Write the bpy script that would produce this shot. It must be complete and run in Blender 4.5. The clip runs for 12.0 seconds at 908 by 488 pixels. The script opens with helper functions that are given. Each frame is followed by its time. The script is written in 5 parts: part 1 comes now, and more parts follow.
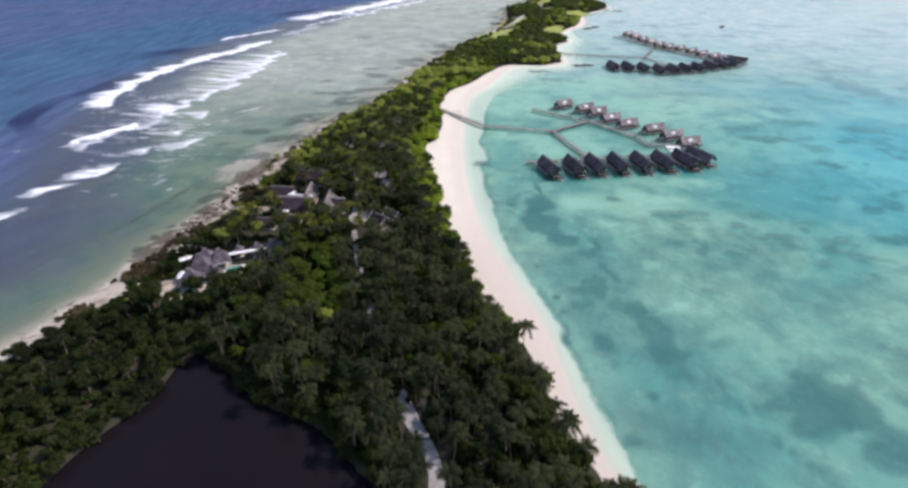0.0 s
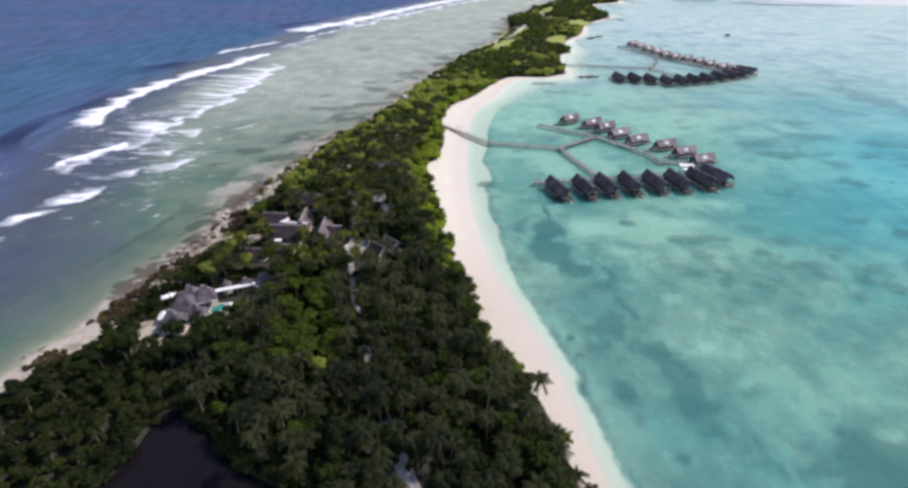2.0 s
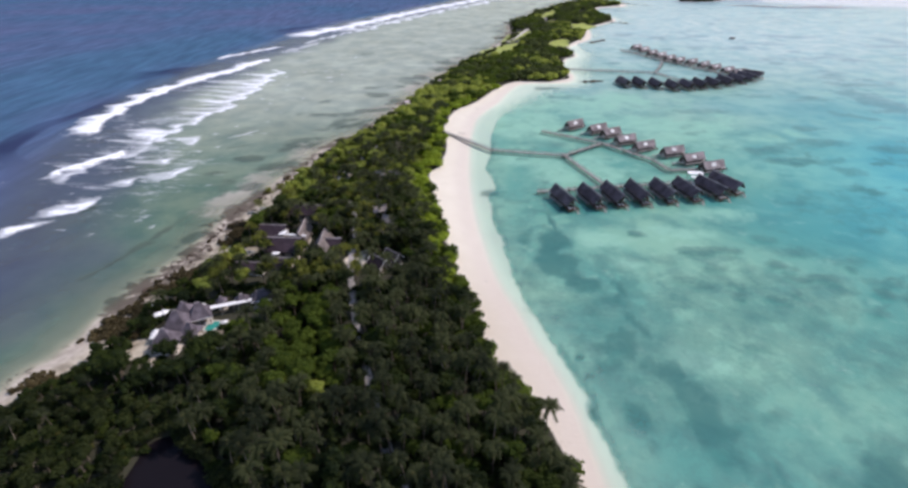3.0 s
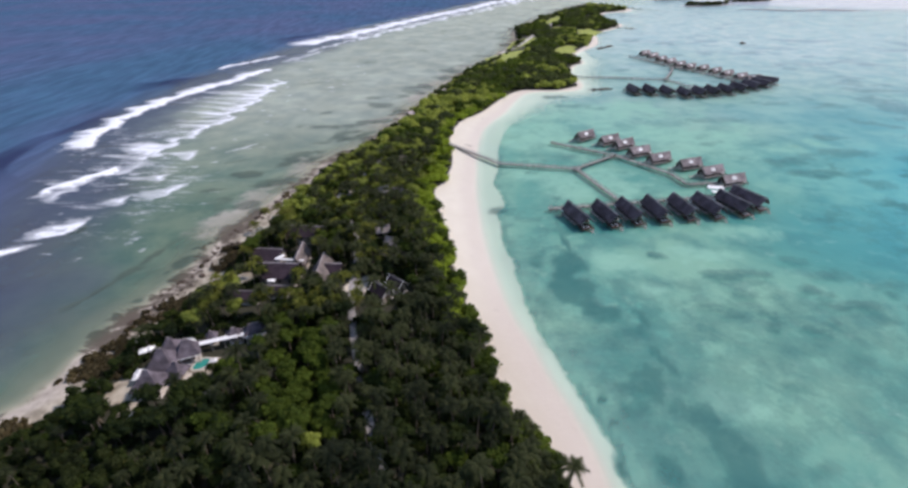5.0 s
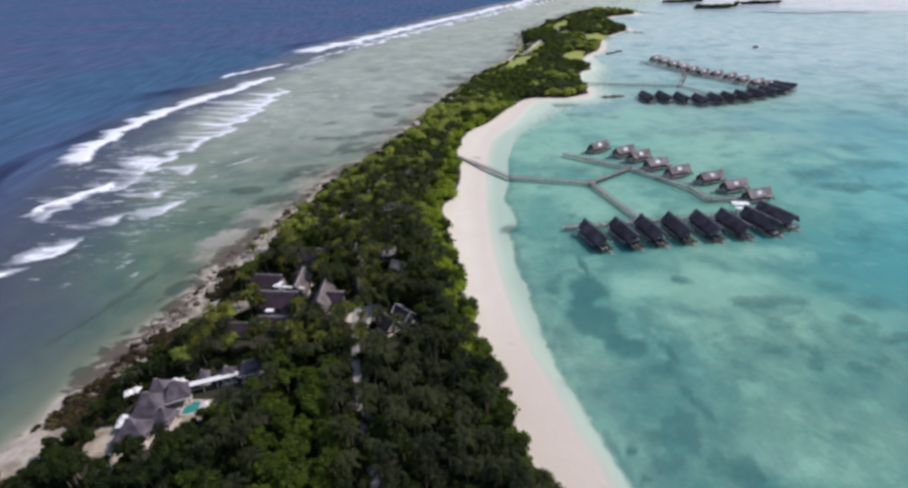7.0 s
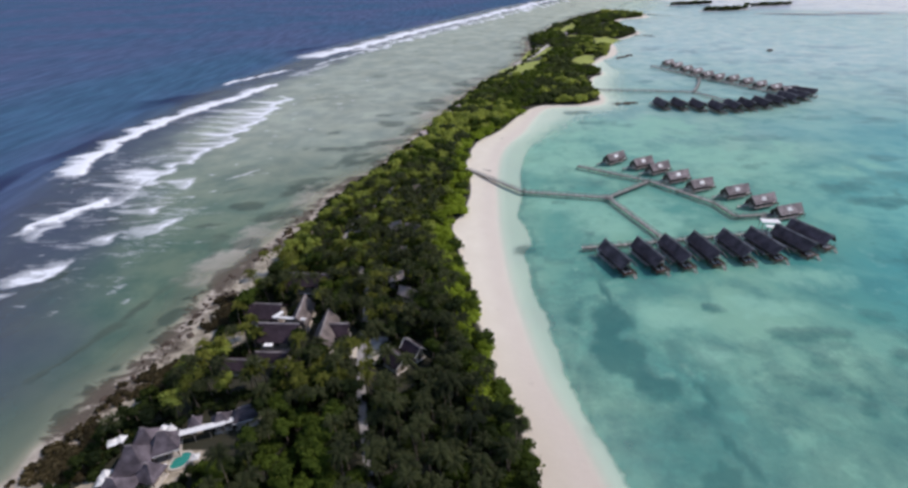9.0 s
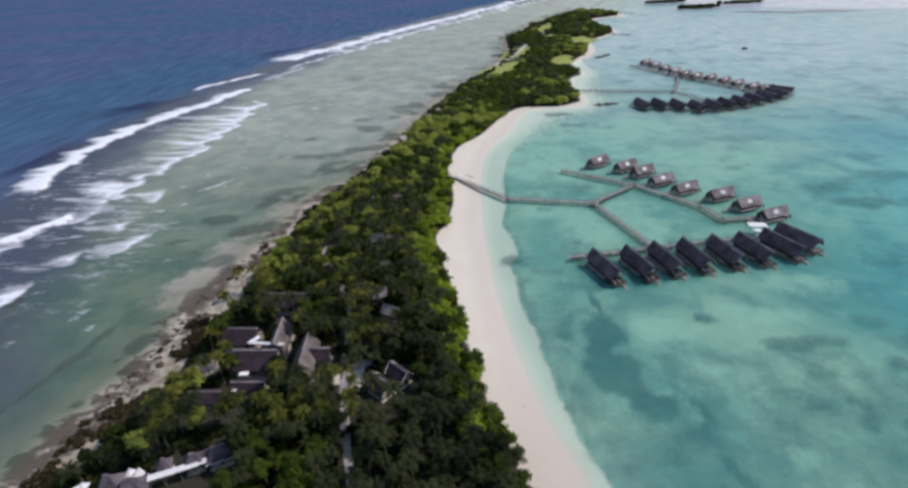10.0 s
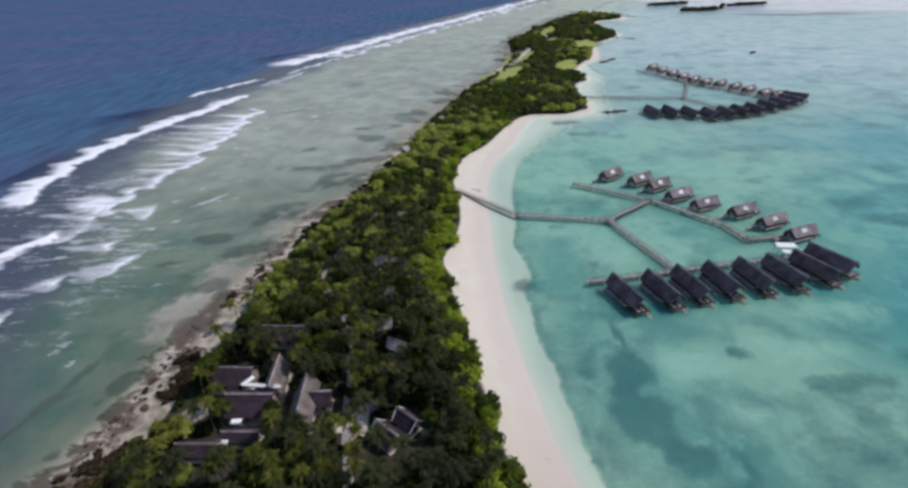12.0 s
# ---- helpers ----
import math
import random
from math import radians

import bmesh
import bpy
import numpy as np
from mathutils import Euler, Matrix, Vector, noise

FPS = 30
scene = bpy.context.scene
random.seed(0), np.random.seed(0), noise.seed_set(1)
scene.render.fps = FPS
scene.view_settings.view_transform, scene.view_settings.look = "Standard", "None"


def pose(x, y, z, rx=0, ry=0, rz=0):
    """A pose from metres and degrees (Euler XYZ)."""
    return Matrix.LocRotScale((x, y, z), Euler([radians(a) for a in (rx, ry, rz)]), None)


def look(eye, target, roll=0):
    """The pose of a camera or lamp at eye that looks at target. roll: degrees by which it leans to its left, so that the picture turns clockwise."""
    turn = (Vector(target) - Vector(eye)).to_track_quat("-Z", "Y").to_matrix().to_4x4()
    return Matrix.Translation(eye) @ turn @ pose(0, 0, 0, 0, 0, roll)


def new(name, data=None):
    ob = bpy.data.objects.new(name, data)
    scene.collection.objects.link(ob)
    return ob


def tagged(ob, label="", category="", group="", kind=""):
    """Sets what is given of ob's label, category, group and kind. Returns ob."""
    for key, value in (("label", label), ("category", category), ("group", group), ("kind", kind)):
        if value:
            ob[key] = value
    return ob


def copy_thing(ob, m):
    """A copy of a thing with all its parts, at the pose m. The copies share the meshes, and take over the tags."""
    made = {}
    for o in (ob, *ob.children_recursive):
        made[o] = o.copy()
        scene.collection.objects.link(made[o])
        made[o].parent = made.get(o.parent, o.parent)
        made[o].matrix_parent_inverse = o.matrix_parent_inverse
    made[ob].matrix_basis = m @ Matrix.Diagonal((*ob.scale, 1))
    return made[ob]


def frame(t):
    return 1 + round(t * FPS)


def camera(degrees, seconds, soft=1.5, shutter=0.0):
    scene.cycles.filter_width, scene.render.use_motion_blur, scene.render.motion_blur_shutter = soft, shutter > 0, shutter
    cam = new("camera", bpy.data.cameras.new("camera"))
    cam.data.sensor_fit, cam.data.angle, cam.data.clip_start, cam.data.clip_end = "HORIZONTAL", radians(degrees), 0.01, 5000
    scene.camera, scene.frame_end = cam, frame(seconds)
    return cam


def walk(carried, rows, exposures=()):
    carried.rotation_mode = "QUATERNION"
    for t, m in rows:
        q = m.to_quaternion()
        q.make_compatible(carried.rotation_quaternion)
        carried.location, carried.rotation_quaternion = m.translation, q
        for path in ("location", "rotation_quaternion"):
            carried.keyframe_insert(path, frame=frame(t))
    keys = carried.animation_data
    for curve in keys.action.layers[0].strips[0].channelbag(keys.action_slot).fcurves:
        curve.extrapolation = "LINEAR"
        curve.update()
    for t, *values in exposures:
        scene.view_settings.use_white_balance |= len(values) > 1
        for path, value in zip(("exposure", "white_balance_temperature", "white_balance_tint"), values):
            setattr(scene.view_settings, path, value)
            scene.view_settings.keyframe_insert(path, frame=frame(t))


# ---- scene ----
import itertools

cam = camera(84.0, 12.0, soft=2.9)
# seconds, x, y, z, heading, tilt, roll
ROWS = [
    (0.0, 0.00, 0.00, 108.85, 0.001, -31.882, 0.330),
    (0.5, -0.36, 4.38, 109.12, -0.011, -31.747, 0.265),
    (1.0, -0.49, 8.95, 109.27, 0.031, -31.462, 0.191),
    (1.5, -0.75, 12.83, 109.34, 0.088, -31.294, 0.023),
    (2.0, -0.84, 17.06, 109.44, 0.239, -31.099, -0.168),
    (2.5, -1.15, 20.79, 109.47, 0.360, -30.931, -0.289),
    (3.0, -1.39, 24.62, 109.50, 0.500, -30.780, -0.445),
    (5.0, -2.73, 39.88, 109.13, 1.070, -30.206, -1.064),
    (5.5, -3.19, 43.70, 109.22, 1.223, -30.114, -1.175),
    (6.0, -3.62, 47.46, 109.29, 1.388, -30.038, -1.303),
    (6.5, -4.32, 51.30, 109.45, 1.577, -29.913, -1.420),
    (7.0, -4.71, 55.07, 109.52, 1.767, -29.801, -1.620),
    (9.0, -7.93, 70.95, 110.12, 2.333, -29.547, -2.010),
    (9.2, -8.05, 73.05, 110.35, 2.330, -29.580, -2.080),
    (9.3, -8.12, 74.08, 110.47, 1.600, -29.610, -2.130),
    (9.4, -8.20, 75.10, 110.58, 0.700, -29.640, -2.180),
    (9.5, -8.28, 76.12, 110.70, 0.321, -29.659, -2.215),
    (10.0, -9.13, 80.17, 111.16, -0.089, -29.722, -2.199),
    (10.5, -10.02, 84.24, 111.43, -0.083, -29.702, -2.196),
    (11.0, -10.75, 88.16, 111.62, -0.133, -29.625, -2.275),
    (11.5, -11.49, 92.35, 111.72, -0.141, -29.546, -2.285),
    (12.0, -12.63, 96.49, 111.91, -0.193, -29.541, -2.289),
]
walk(cam, [(t, pose(x, y, z, 0, 0, yaw) @ pose(0, 0, 0, 90 + tilt) @ pose(0, 0, 0, 0, 0, roll)) for t, x, y, z, yaw, tilt, roll in ROWS],
     [(0.0, 0.44, 6540, 20), (6.0, 0.20, 6480, 19), (12.0, -0.05, 6430, 17)])

# ---- light ----
SUN_FROM = Vector((0.80, 0.18, 0.92)).normalized()
world = bpy.data.worlds.new("sky")
world.use_nodes = True
scene.world = world
sky = world.node_tree.nodes.new("ShaderNodeTexSky")
sky.sky_type, sky.sun_disc = "NISHITA", False
sky.sun_elevation, sky.sun_rotation = math.asin(SUN_FROM.z), math.atan2(SUN_FROM.x, SUN_FROM.y)
sky.air_density, sky.dust_density, sky.altitude = 1.2, 0.5, 0
background = world.node_tree.nodes["Background"]
background.inputs["Strength"].default_value = 0.13
world.node_tree.links.new(sky.outputs["Color"], background.inputs["Color"])
sun = new("sun", bpy.data.lights.new("sun", "SUN"))
sun.data.energy, sun.data.angle, sun.data.color = 2.85, radians(3), (1.0, 0.94, 0.86)
sun.matrix_world = look(SUN_FROM * 300, (0, 0, 0))


# ---- materials ----
class Nodes:
    """A small builder for node materials."""

    def __init__(self, name, rough=0.8, metal=0.0):
        self.mat = bpy.data.materials.new(name)
        self.mat.use_nodes = True
        self.tree = self.mat.node_tree
        self.bsdf = self.tree.nodes["Principled BSDF"]
        self.bsdf.inputs["Roughness"].default_value = rough
        self.bsdf.inputs["Metallic"].default_value = metal
        self.place = None

    def add(self, kind, **sets):
        n = self.tree.nodes.new(kind)
        for key, value in sets.items():
            setattr(n, key, value)
        return n

    def link(self, a, b):
        self.tree.links.new(a, b)

    def put(self, socket, value):
        if isinstance(value, bpy.types.NodeSocket):
            self.link(value, socket)
        elif isinstance(value, tuple) and len(value) == 3 and socket.type == "RGBA":
            socket.default_value = (*value, 1)
        else:
            socket.default_value = value

    def where(self, world_space=True):
        if self.place is None:
            self.place = self.add("ShaderNodeNewGeometry").outputs["Position"] if world_space else self.add("ShaderNodeTexCoord").outputs["Object"]
        return self.place

    def noise(self, scale, detail=3.0, rough=0.55, stretch=None, warp=0.0):
        p = self.where()
        if stretch:
            m = self.add("ShaderNodeMapping")
            m.inputs["Scale"].default_value = stretch[:3]
            m.inputs["Rotation"].default_value = (0, 0, stretch[3] if len(stretch) > 3 else 0)
            self.link(p, m.inputs["Vector"])
            p = m.outputs["Vector"]
        n = self.add("ShaderNodeTexNoise")
        n.inputs["Scale"].default_value, n.inputs["Detail"].default_value, n.inputs["Roughness"].default_value = scale, detail, rough
        n.inputs["Distortion"].default_value = warp
        self.link(p, n.inputs["Vector"])
        return n.outputs["Fac"]

    def attr(self, name):
        return self.add("ShaderNodeAttribute", attribute_name=name).outputs["Fac"]

    def math(self, op, a, b=0.0, clamp=False):
        n = self.add("ShaderNodeMath", operation=op, use_clamp=clamp)
        self.put(n.inputs[0], a), self.put(n.inputs[1], b)
        return n.outputs[0]

    def step(self, value, low, high, to_low=0.0, to_high=1.0):
        n = self.add("ShaderNodeMapRange", interpolation_type="SMOOTHSTEP")
        for socket, v in zip(n.inputs, (value, low, high, to_low, to_high)):
            self.put(socket, v)
        return n.outputs[0]

    def mix(self, fac, a, b):
        n = self.add("ShaderNodeMix", data_type="RGBA")
        self.put(n.inputs[0], fac), self.put(n.inputs[6], a), self.put(n.inputs[7], b)
        return n.outputs[2]

    def tone(self, color, value):
        """Brightens or darkens a colour by a factor."""
        n = self.add("ShaderNodeMix", data_type="RGBA", blend_type="MULTIPLY")
        n.inputs[0].default_value = 1.0
        self.put(n.inputs[6], color)
        g = self.add("ShaderNodeCombineColor")
        for s in g.inputs:
            self.put(s, value)
        self.link(g.outputs[0], n.inputs[7])
        return n.outputs[2]

    def bump(self, height, strength=0.4, distance=0.05):
        n = self.add("ShaderNodeBump")
        n.inputs["Strength"].default_value, n.inputs["Distance"].default_value = strength, distance
        self.link(height, n.inputs["Height"])
        self.link(n.outputs[0], self.bsdf.inputs["Normal"])

    def done(self, color):
        self.put(self.bsdf.inputs["Base Color"], color)
        return self.mat


def plain(name, color, rough=0.8, metal=0.0, spread=0.25, scale=1.5, relief=0.3, own=True):
    """A surface of one colour with stains, grain and a shade of its own per piece."""
    n = Nodes(name, rough, metal)
    if rough > 0.6:
        n.bsdf.inputs["Specular IOR Level"].default_value = 0.15
    stains = n.step(n.noise(scale * 0.25, 4), 0.3, 0.7, 1 - spread, 1 + spread)
    grain = n.step(n.noise(scale * 4, 3), 0.3, 0.7, 1 - spread * 0.5, 1 + spread * 0.5)
    shade = n.math("MULTIPLY", stains, grain)
    if own:
        r = n.add("ShaderNodeObjectInfo").outputs["Random"]
        shade = n.math("MULTIPLY", shade, n.step(r, 0, 1, 0.88, 1.12))
    n.bump(n.noise(scale * 5, 3), relief, 0.04)
    return n.done(n.tone(color, shade))


def leaf(name, dark, light, dry):
    """Foliage: each leaf clump and each tree has a shade of its own, with some dry leaves."""
    n = Nodes(name, 0.7)
    tree = n.add("ShaderNodeObjectInfo").outputs["Random"]
    each = n.add("ShaderNodeNewGeometry").outputs["Random Per Island"]
    stand = n.step(n.noise(0.045, 3), 0.35, 0.65)
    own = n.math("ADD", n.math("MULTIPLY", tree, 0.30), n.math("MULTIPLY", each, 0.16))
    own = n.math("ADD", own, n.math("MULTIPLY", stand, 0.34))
    # On leafy crowns this tone carries painted light: pale tops, dark insides.
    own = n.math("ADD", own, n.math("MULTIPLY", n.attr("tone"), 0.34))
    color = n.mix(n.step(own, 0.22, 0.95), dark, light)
    color = n.mix(n.step(each, 0.93, 0.99, 0, 0.6), color, dry)
    n.bsdf.inputs["Specular IOR Level"].default_value = 0.06
    # Thin leaves let part of the sunlight through, more yellow than they reflect it.
    glow = n.add("ShaderNodeBsdfTranslucent")
    n.link(n.mix(0.35, color, light), glow.inputs["Color"])
    both = n.add("ShaderNodeMixShader")
    both.inputs[0].default_value = 0.48
    n.link(n.bsdf.outputs[0], both.inputs[1])
    n.link(glow.outputs[0], both.inputs[2])
    n.link(both.outputs[0], n.tree.nodes["Material Output"].inputs["Surface"])
    return n.done(color)


M_FOLIAGE = leaf("foliage", (0.018, 0.028, 0.013), (0.052, 0.073, 0.016), (0.08, 0.07, 0.02))
M_PALM = leaf("palm_frond", (0.018, 0.024, 0.014), (0.070, 0.082, 0.034), (0.13, 0.10, 0.04))
M_GOLD = leaf("golden_frond", (0.075, 0.088, 0.016), (0.215, 0.225, 0.045), (0.25, 0.19, 0.06))
M_ALMOND = leaf("almond_foliage", (0.036, 0.058, 0.013), (0.096, 0.136, 0.020), (0.13, 0.13, 0.03))
# Dark tones are lifted: haze over the far headland is put into this green.
M_FAR_HAZED = leaf("hazed_far_foliage", (0.045, 0.060, 0.026), (0.110, 0.135, 0.040), (0.10, 0.09, 0.04))
# Mangrove green with the near corner's dimmer light put into its colour.
M_MANGROVE_SHADE = leaf("mangrove_foliage_shade", (0.014, 0.020, 0.010), (0.050, 0.064, 0.019), (0.05, 0.045, 0.02))
M_SCRUB = leaf("beach_scrub", (0.125, 0.185, 0.017), (0.310, 0.400, 0.040), (0.17, 0.19, 0.03))
# Yellow-green crowns, brightened further: stronger light on farther woods is put into colour.
M_LIT_FOLIAGE = leaf("lit_foliage", (0.165, 0.205, 0.045), (0.340, 0.385, 0.075), (0.19, 0.18, 0.04))
M_DRY = leaf("dry_scrub", (0.052, 0.042, 0.024), (0.14, 0.110, 0.052), (0.20, 0.17, 0.10))
M_BARK = plain("bark", (0.16, 0.13, 0.10), 0.9, spread=0.35, scale=3)
# Villa thatch for the front row, darkened as its shaded slopes look.
M_THATCH = plain("shaded_thatch", (0.100, 0.078, 0.086), 0.9, spread=0.35, scale=1.2, relief=0.6)
M_THATCH_GREY = plain("weathered_thatch", (0.28, 0.245, 0.24), 0.8, spread=0.35, scale=1.2, relief=0.6)
# The villa thatch again, paler, with the back row's light put into it.
M_THATCH_LIT = plain("lit_thatch", (0.225, 0.190, 0.192), 0.9, spread=0.35, scale=1.2, relief=0.6)
M_THATCH_OLD = plain("grey_violet_thatch", (0.115, 0.098, 0.112), 0.9, spread=0.45, scale=1.2, relief=0.7)
M_SHINGLE = plain("roof_shingle", (0.046, 0.032, 0.040), 0.85, spread=0.3, scale=1.4, relief=0.5)
# Lit copy of the roof shingle, sunlight put into the colour of two gables.
M_SHINGLE_LIT = plain("lit_shingle", (0.135, 0.112, 0.104), 0.8, spread=0.3, scale=1.4, relief=0.5)
M_TIMBER = plain("weathered_timber", (0.32, 0.305, 0.285), 0.85, spread=0.3, scale=2)
M_DARKWOOD = plain("dark_timber", (0.07, 0.05, 0.042), 0.7, spread=0.3, scale=2)
M_WALL = plain("pale_render", (0.30, 0.26, 0.22), 0.85, spread=0.12)
M_WHITE = plain("white_canvas", (0.78, 0.77, 0.75), 0.75, spread=0.08)
M_GLASS = plain("window_glass", (0.02, 0.025, 0.03), 0.08, spread=0.1)
M_STONE = plain("reef_rock", (0.075, 0.055, 0.042), 0.9, spread=0.5, scale=1.0, relief=0.8)
M_PATH = plain("path_sand", (0.34, 0.32, 0.31), 0.95, spread=0.2, scale=1.0, own=False)
M_PAVING = plain("pool_paving", (0.55, 0.50, 0.44), 0.85, spread=0.15, scale=1.5)


def pool_material():
    n = Nodes("pool_water", 0.05)
    n.bump(n.noise(1.2, 3), 0.2, 0.05)
    return n.done(n.mix(n.noise(0.3, 2), (0.02, 0.20, 0.17), (0.05, 0.33, 0.27)))


def pond_material():
    n = Nodes("pond_water", 0.12)
    n.bsdf.inputs["IOR"].default_value = 1.33
    n.bsdf.inputs["Specular IOR Level"].default_value = 0.15
    n.bump(n.noise(0.9, 3), 0.08, 0.05)
    return n.done(n.mix(n.noise(0.04, 3), (0.006, 0.005, 0.008), (0.014, 0.011, 0.012)))


def ground_material():
    """Sand, sea bed, forest litter, lawn and reef rock on the one sheet of ground."""
    n = Nodes("ground", 0.95)
    big, mid, fine = n.noise(0.02, 4), n.noise(0.12, 5, 0.6), n.noise(1.1, 4)
    sand = n.mix(mid, (0.62, 0.555, 0.445), (0.74, 0.68, 0.57))
    tan = n.mix(n.step(n.noise(0.25, 5, 0.65), 0.35, 0.7), (0.20, 0.165, 0.115), (0.50, 0.435, 0.33))
    # Near sand is dulled: weaker light at this end is put into its colour.
    sand = n.mix(n.math("MULTIPLY", n.attr("near_dim"), n.step(mid, 0.25, 0.6, 0.55, 0.95)), sand, n.mix(mid, (0.46, 0.395, 0.315), (0.60, 0.525, 0.42)))
    sand = n.mix(n.math("MULTIPLY", n.attr("west"), 0.92), sand, tan)
    sand = n.mix(n.step(n.math("ADD", n.attr("wet"), n.math("MULTIPLY", fine, 0.2)), 0.2, 1.3, 0, 0.5), sand, (0.58, 0.50, 0.435))
    bed = n.mix(big, (0.60, 0.68, 0.54), (0.76, 0.80, 0.64))
    bed = n.mix(n.attr("west"), bed, n.mix(big, (0.22, 0.22, 0.15), (0.41, 0.40, 0.295)))
    color = n.mix(n.attr("under"), sand, bed)
    weed = n.math("ADD", n.attr("weed"), n.math("MULTIPLY", n.math("SUBTRACT", mid, 0.5), 0.9))
    color = n.mix(n.step(weed, 0.25, 0.95, 0, 0.75), color, n.mix(fine, (0.03, 0.075, 0.06), (0.08, 0.13, 0.10)))
    rock = n.math("ADD", n.math("MULTIPLY", n.attr("rock"), 0.86), n.math("MULTIPLY", n.math("SUBTRACT", n.noise(0.17, 7, 0.74, stretch=(0.55, 1.0, 1.0, 0.5), warp=0.6), 0.5), 3.0))
    color = n.mix(n.step(rock, 0.42, 0.70, 0, 0.92), color, n.mix(fine, (0.034, 0.025, 0.018), (0.125, 0.092, 0.062)))
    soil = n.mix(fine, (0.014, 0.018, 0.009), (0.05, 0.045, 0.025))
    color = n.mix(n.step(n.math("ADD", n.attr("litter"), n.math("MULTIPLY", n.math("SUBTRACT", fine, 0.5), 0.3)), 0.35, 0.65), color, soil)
    lawn = n.mix(mid, (0.20, 0.24, 0.045), (0.36, 0.39, 0.085))
    color = n.mix(n.step(n.attr("lawn"), 0.3, 0.7), color, lawn)
    n.bump(n.noise(0.6, 6, 0.65), 0.5, 0.2)
    return n.done(color)


def water_material():
    """Sea water: clear over shallow sand, turquoise over the lagoon, deep blue outside, with foam where waves break."""
    n = Nodes("sea_water", 0.16)
    depth = n.attr("depth")
    drift = n.noise(0.016, 5, 0.6, warp=0.4)
    cloudy = n.noise(0.055, 6, 0.62, warp=0.25)
    murk = n.noise(0.05, 5, 0.6)
    lagoon = n.mix(n.step(drift, 0.34, 0.66), (0.068, 0.305, 0.262), (0.205, 0.450, 0.335))
    lagoon = n.mix(n.step(cloudy, 0.44, 0.70, 0, 0.70), lagoon, (0.040, 0.205, 0.195))
    lagoon = n.mix(n.step(n.noise(0.10, 5, 0.6), 0.56, 0.74, 0, 0.4), lagoon, (0.29, 0.54, 0.42))
    # Far lagoon: pale shallows, with distance haze put into the colour as well.
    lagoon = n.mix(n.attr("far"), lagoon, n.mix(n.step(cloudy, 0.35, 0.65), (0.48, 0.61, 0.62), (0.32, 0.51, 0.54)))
    lagoon = n.mix(n.attr("pool"), lagoon, n.mix(n.step(drift, 0.3, 0.7), (0.050, 0.310, 0.365), (0.110, 0.420, 0.430)))
    # Outermost reef water: lilac-grey haze is put into its colour.
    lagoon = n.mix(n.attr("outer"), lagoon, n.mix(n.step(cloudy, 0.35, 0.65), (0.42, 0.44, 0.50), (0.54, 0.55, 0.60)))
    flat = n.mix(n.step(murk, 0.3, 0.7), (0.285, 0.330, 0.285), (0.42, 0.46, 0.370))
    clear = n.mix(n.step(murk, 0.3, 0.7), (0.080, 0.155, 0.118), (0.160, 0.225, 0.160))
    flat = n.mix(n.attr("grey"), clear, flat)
    flat = n.mix(n.step(n.attr("edge"), 0.0, 1.0), n.mix(cloudy, (0.050, 0.060, 0.108), (0.098, 0.128, 0.160)), flat)
    deep = n.mix(n.step(n.noise(0.005, 3), 0.35, 0.65), (0.082, 0.110, 0.196), (0.056, 0.112, 0.192))
    deep = n.mix(n.attr("teal"), deep, n.mix(cloudy, (0.052, 0.130, 0.200), (0.062, 0.108, 0.190)))
    # Wave shading put into the colour: streaks of chop, dark bands of swell.
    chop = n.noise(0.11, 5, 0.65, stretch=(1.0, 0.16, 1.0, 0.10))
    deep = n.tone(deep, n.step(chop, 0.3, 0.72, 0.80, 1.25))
    deep = n.mix(n.step(n.math("ADD", n.attr("trough_shade"), n.math("MULTIPLY", n.math("SUBTRACT", chop, 0.5), 1.2)), 0.2, 0.9, 0, 0.75), deep, (0.020, 0.022, 0.062))
    color = n.mix(n.step(n.attr("ocean"), 0.0, 1.0), lagoon, flat)
    grain = n.math("MULTIPLY", n.math("SUBTRACT", n.noise(0.14, 6, 0.66, warp=0.3), 0.5), 1.15)
    weed = n.math("ADD", n.math("ADD", n.attr("weed"), grain), n.math("MULTIPLY", n.math("SUBTRACT", n.noise(0.55, 5, 0.7), 0.5), 0.6))
    color = n.mix(n.step(n.math("ADD", n.attr("sand"), n.math("MULTIPLY", grain, 1.4)), 0.1, 1.3, 0, 0.75), color, (0.27, 0.56, 0.43))
    shoal = n.math("ADD", n.attr("shoal"), n.math("MULTIPLY", n.math("SUBTRACT", n.noise(0.11, 6, 0.7), 0.5), 1.1))
    color = n.mix(n.step(shoal, 0.35, 0.95, 0, 0.8), color, n.mix(cloudy, (0.40, 0.375, 0.315), (0.60, 0.55, 0.48)))
    # Weed marks turn paler with distance, part of the same painted haze.
    marks = n.mix(n.attr("ocean"), n.mix(n.attr("far"), (0.040, 0.150, 0.150), (0.16, 0.28, 0.34)), (0.075, 0.098, 0.080))
    color = n.mix(n.step(weed, 0.22, 0.50, 0, 0.30), color, marks)
    color = n.mix(n.step(weed, 0.45, 0.92, 0, 0.50), color, marks)
    blue = n.math("ADD", n.attr("blue"), n.math("MULTIPLY", n.math("SUBTRACT", murk, 0.5), 0.25))
    color = n.mix(n.step(blue, 0.15, 0.85), color, deep)
    streak = n.noise(0.22, 6, 0.66, stretch=(0.28, 1.0, 1.0, 0.30), warp=0.5)
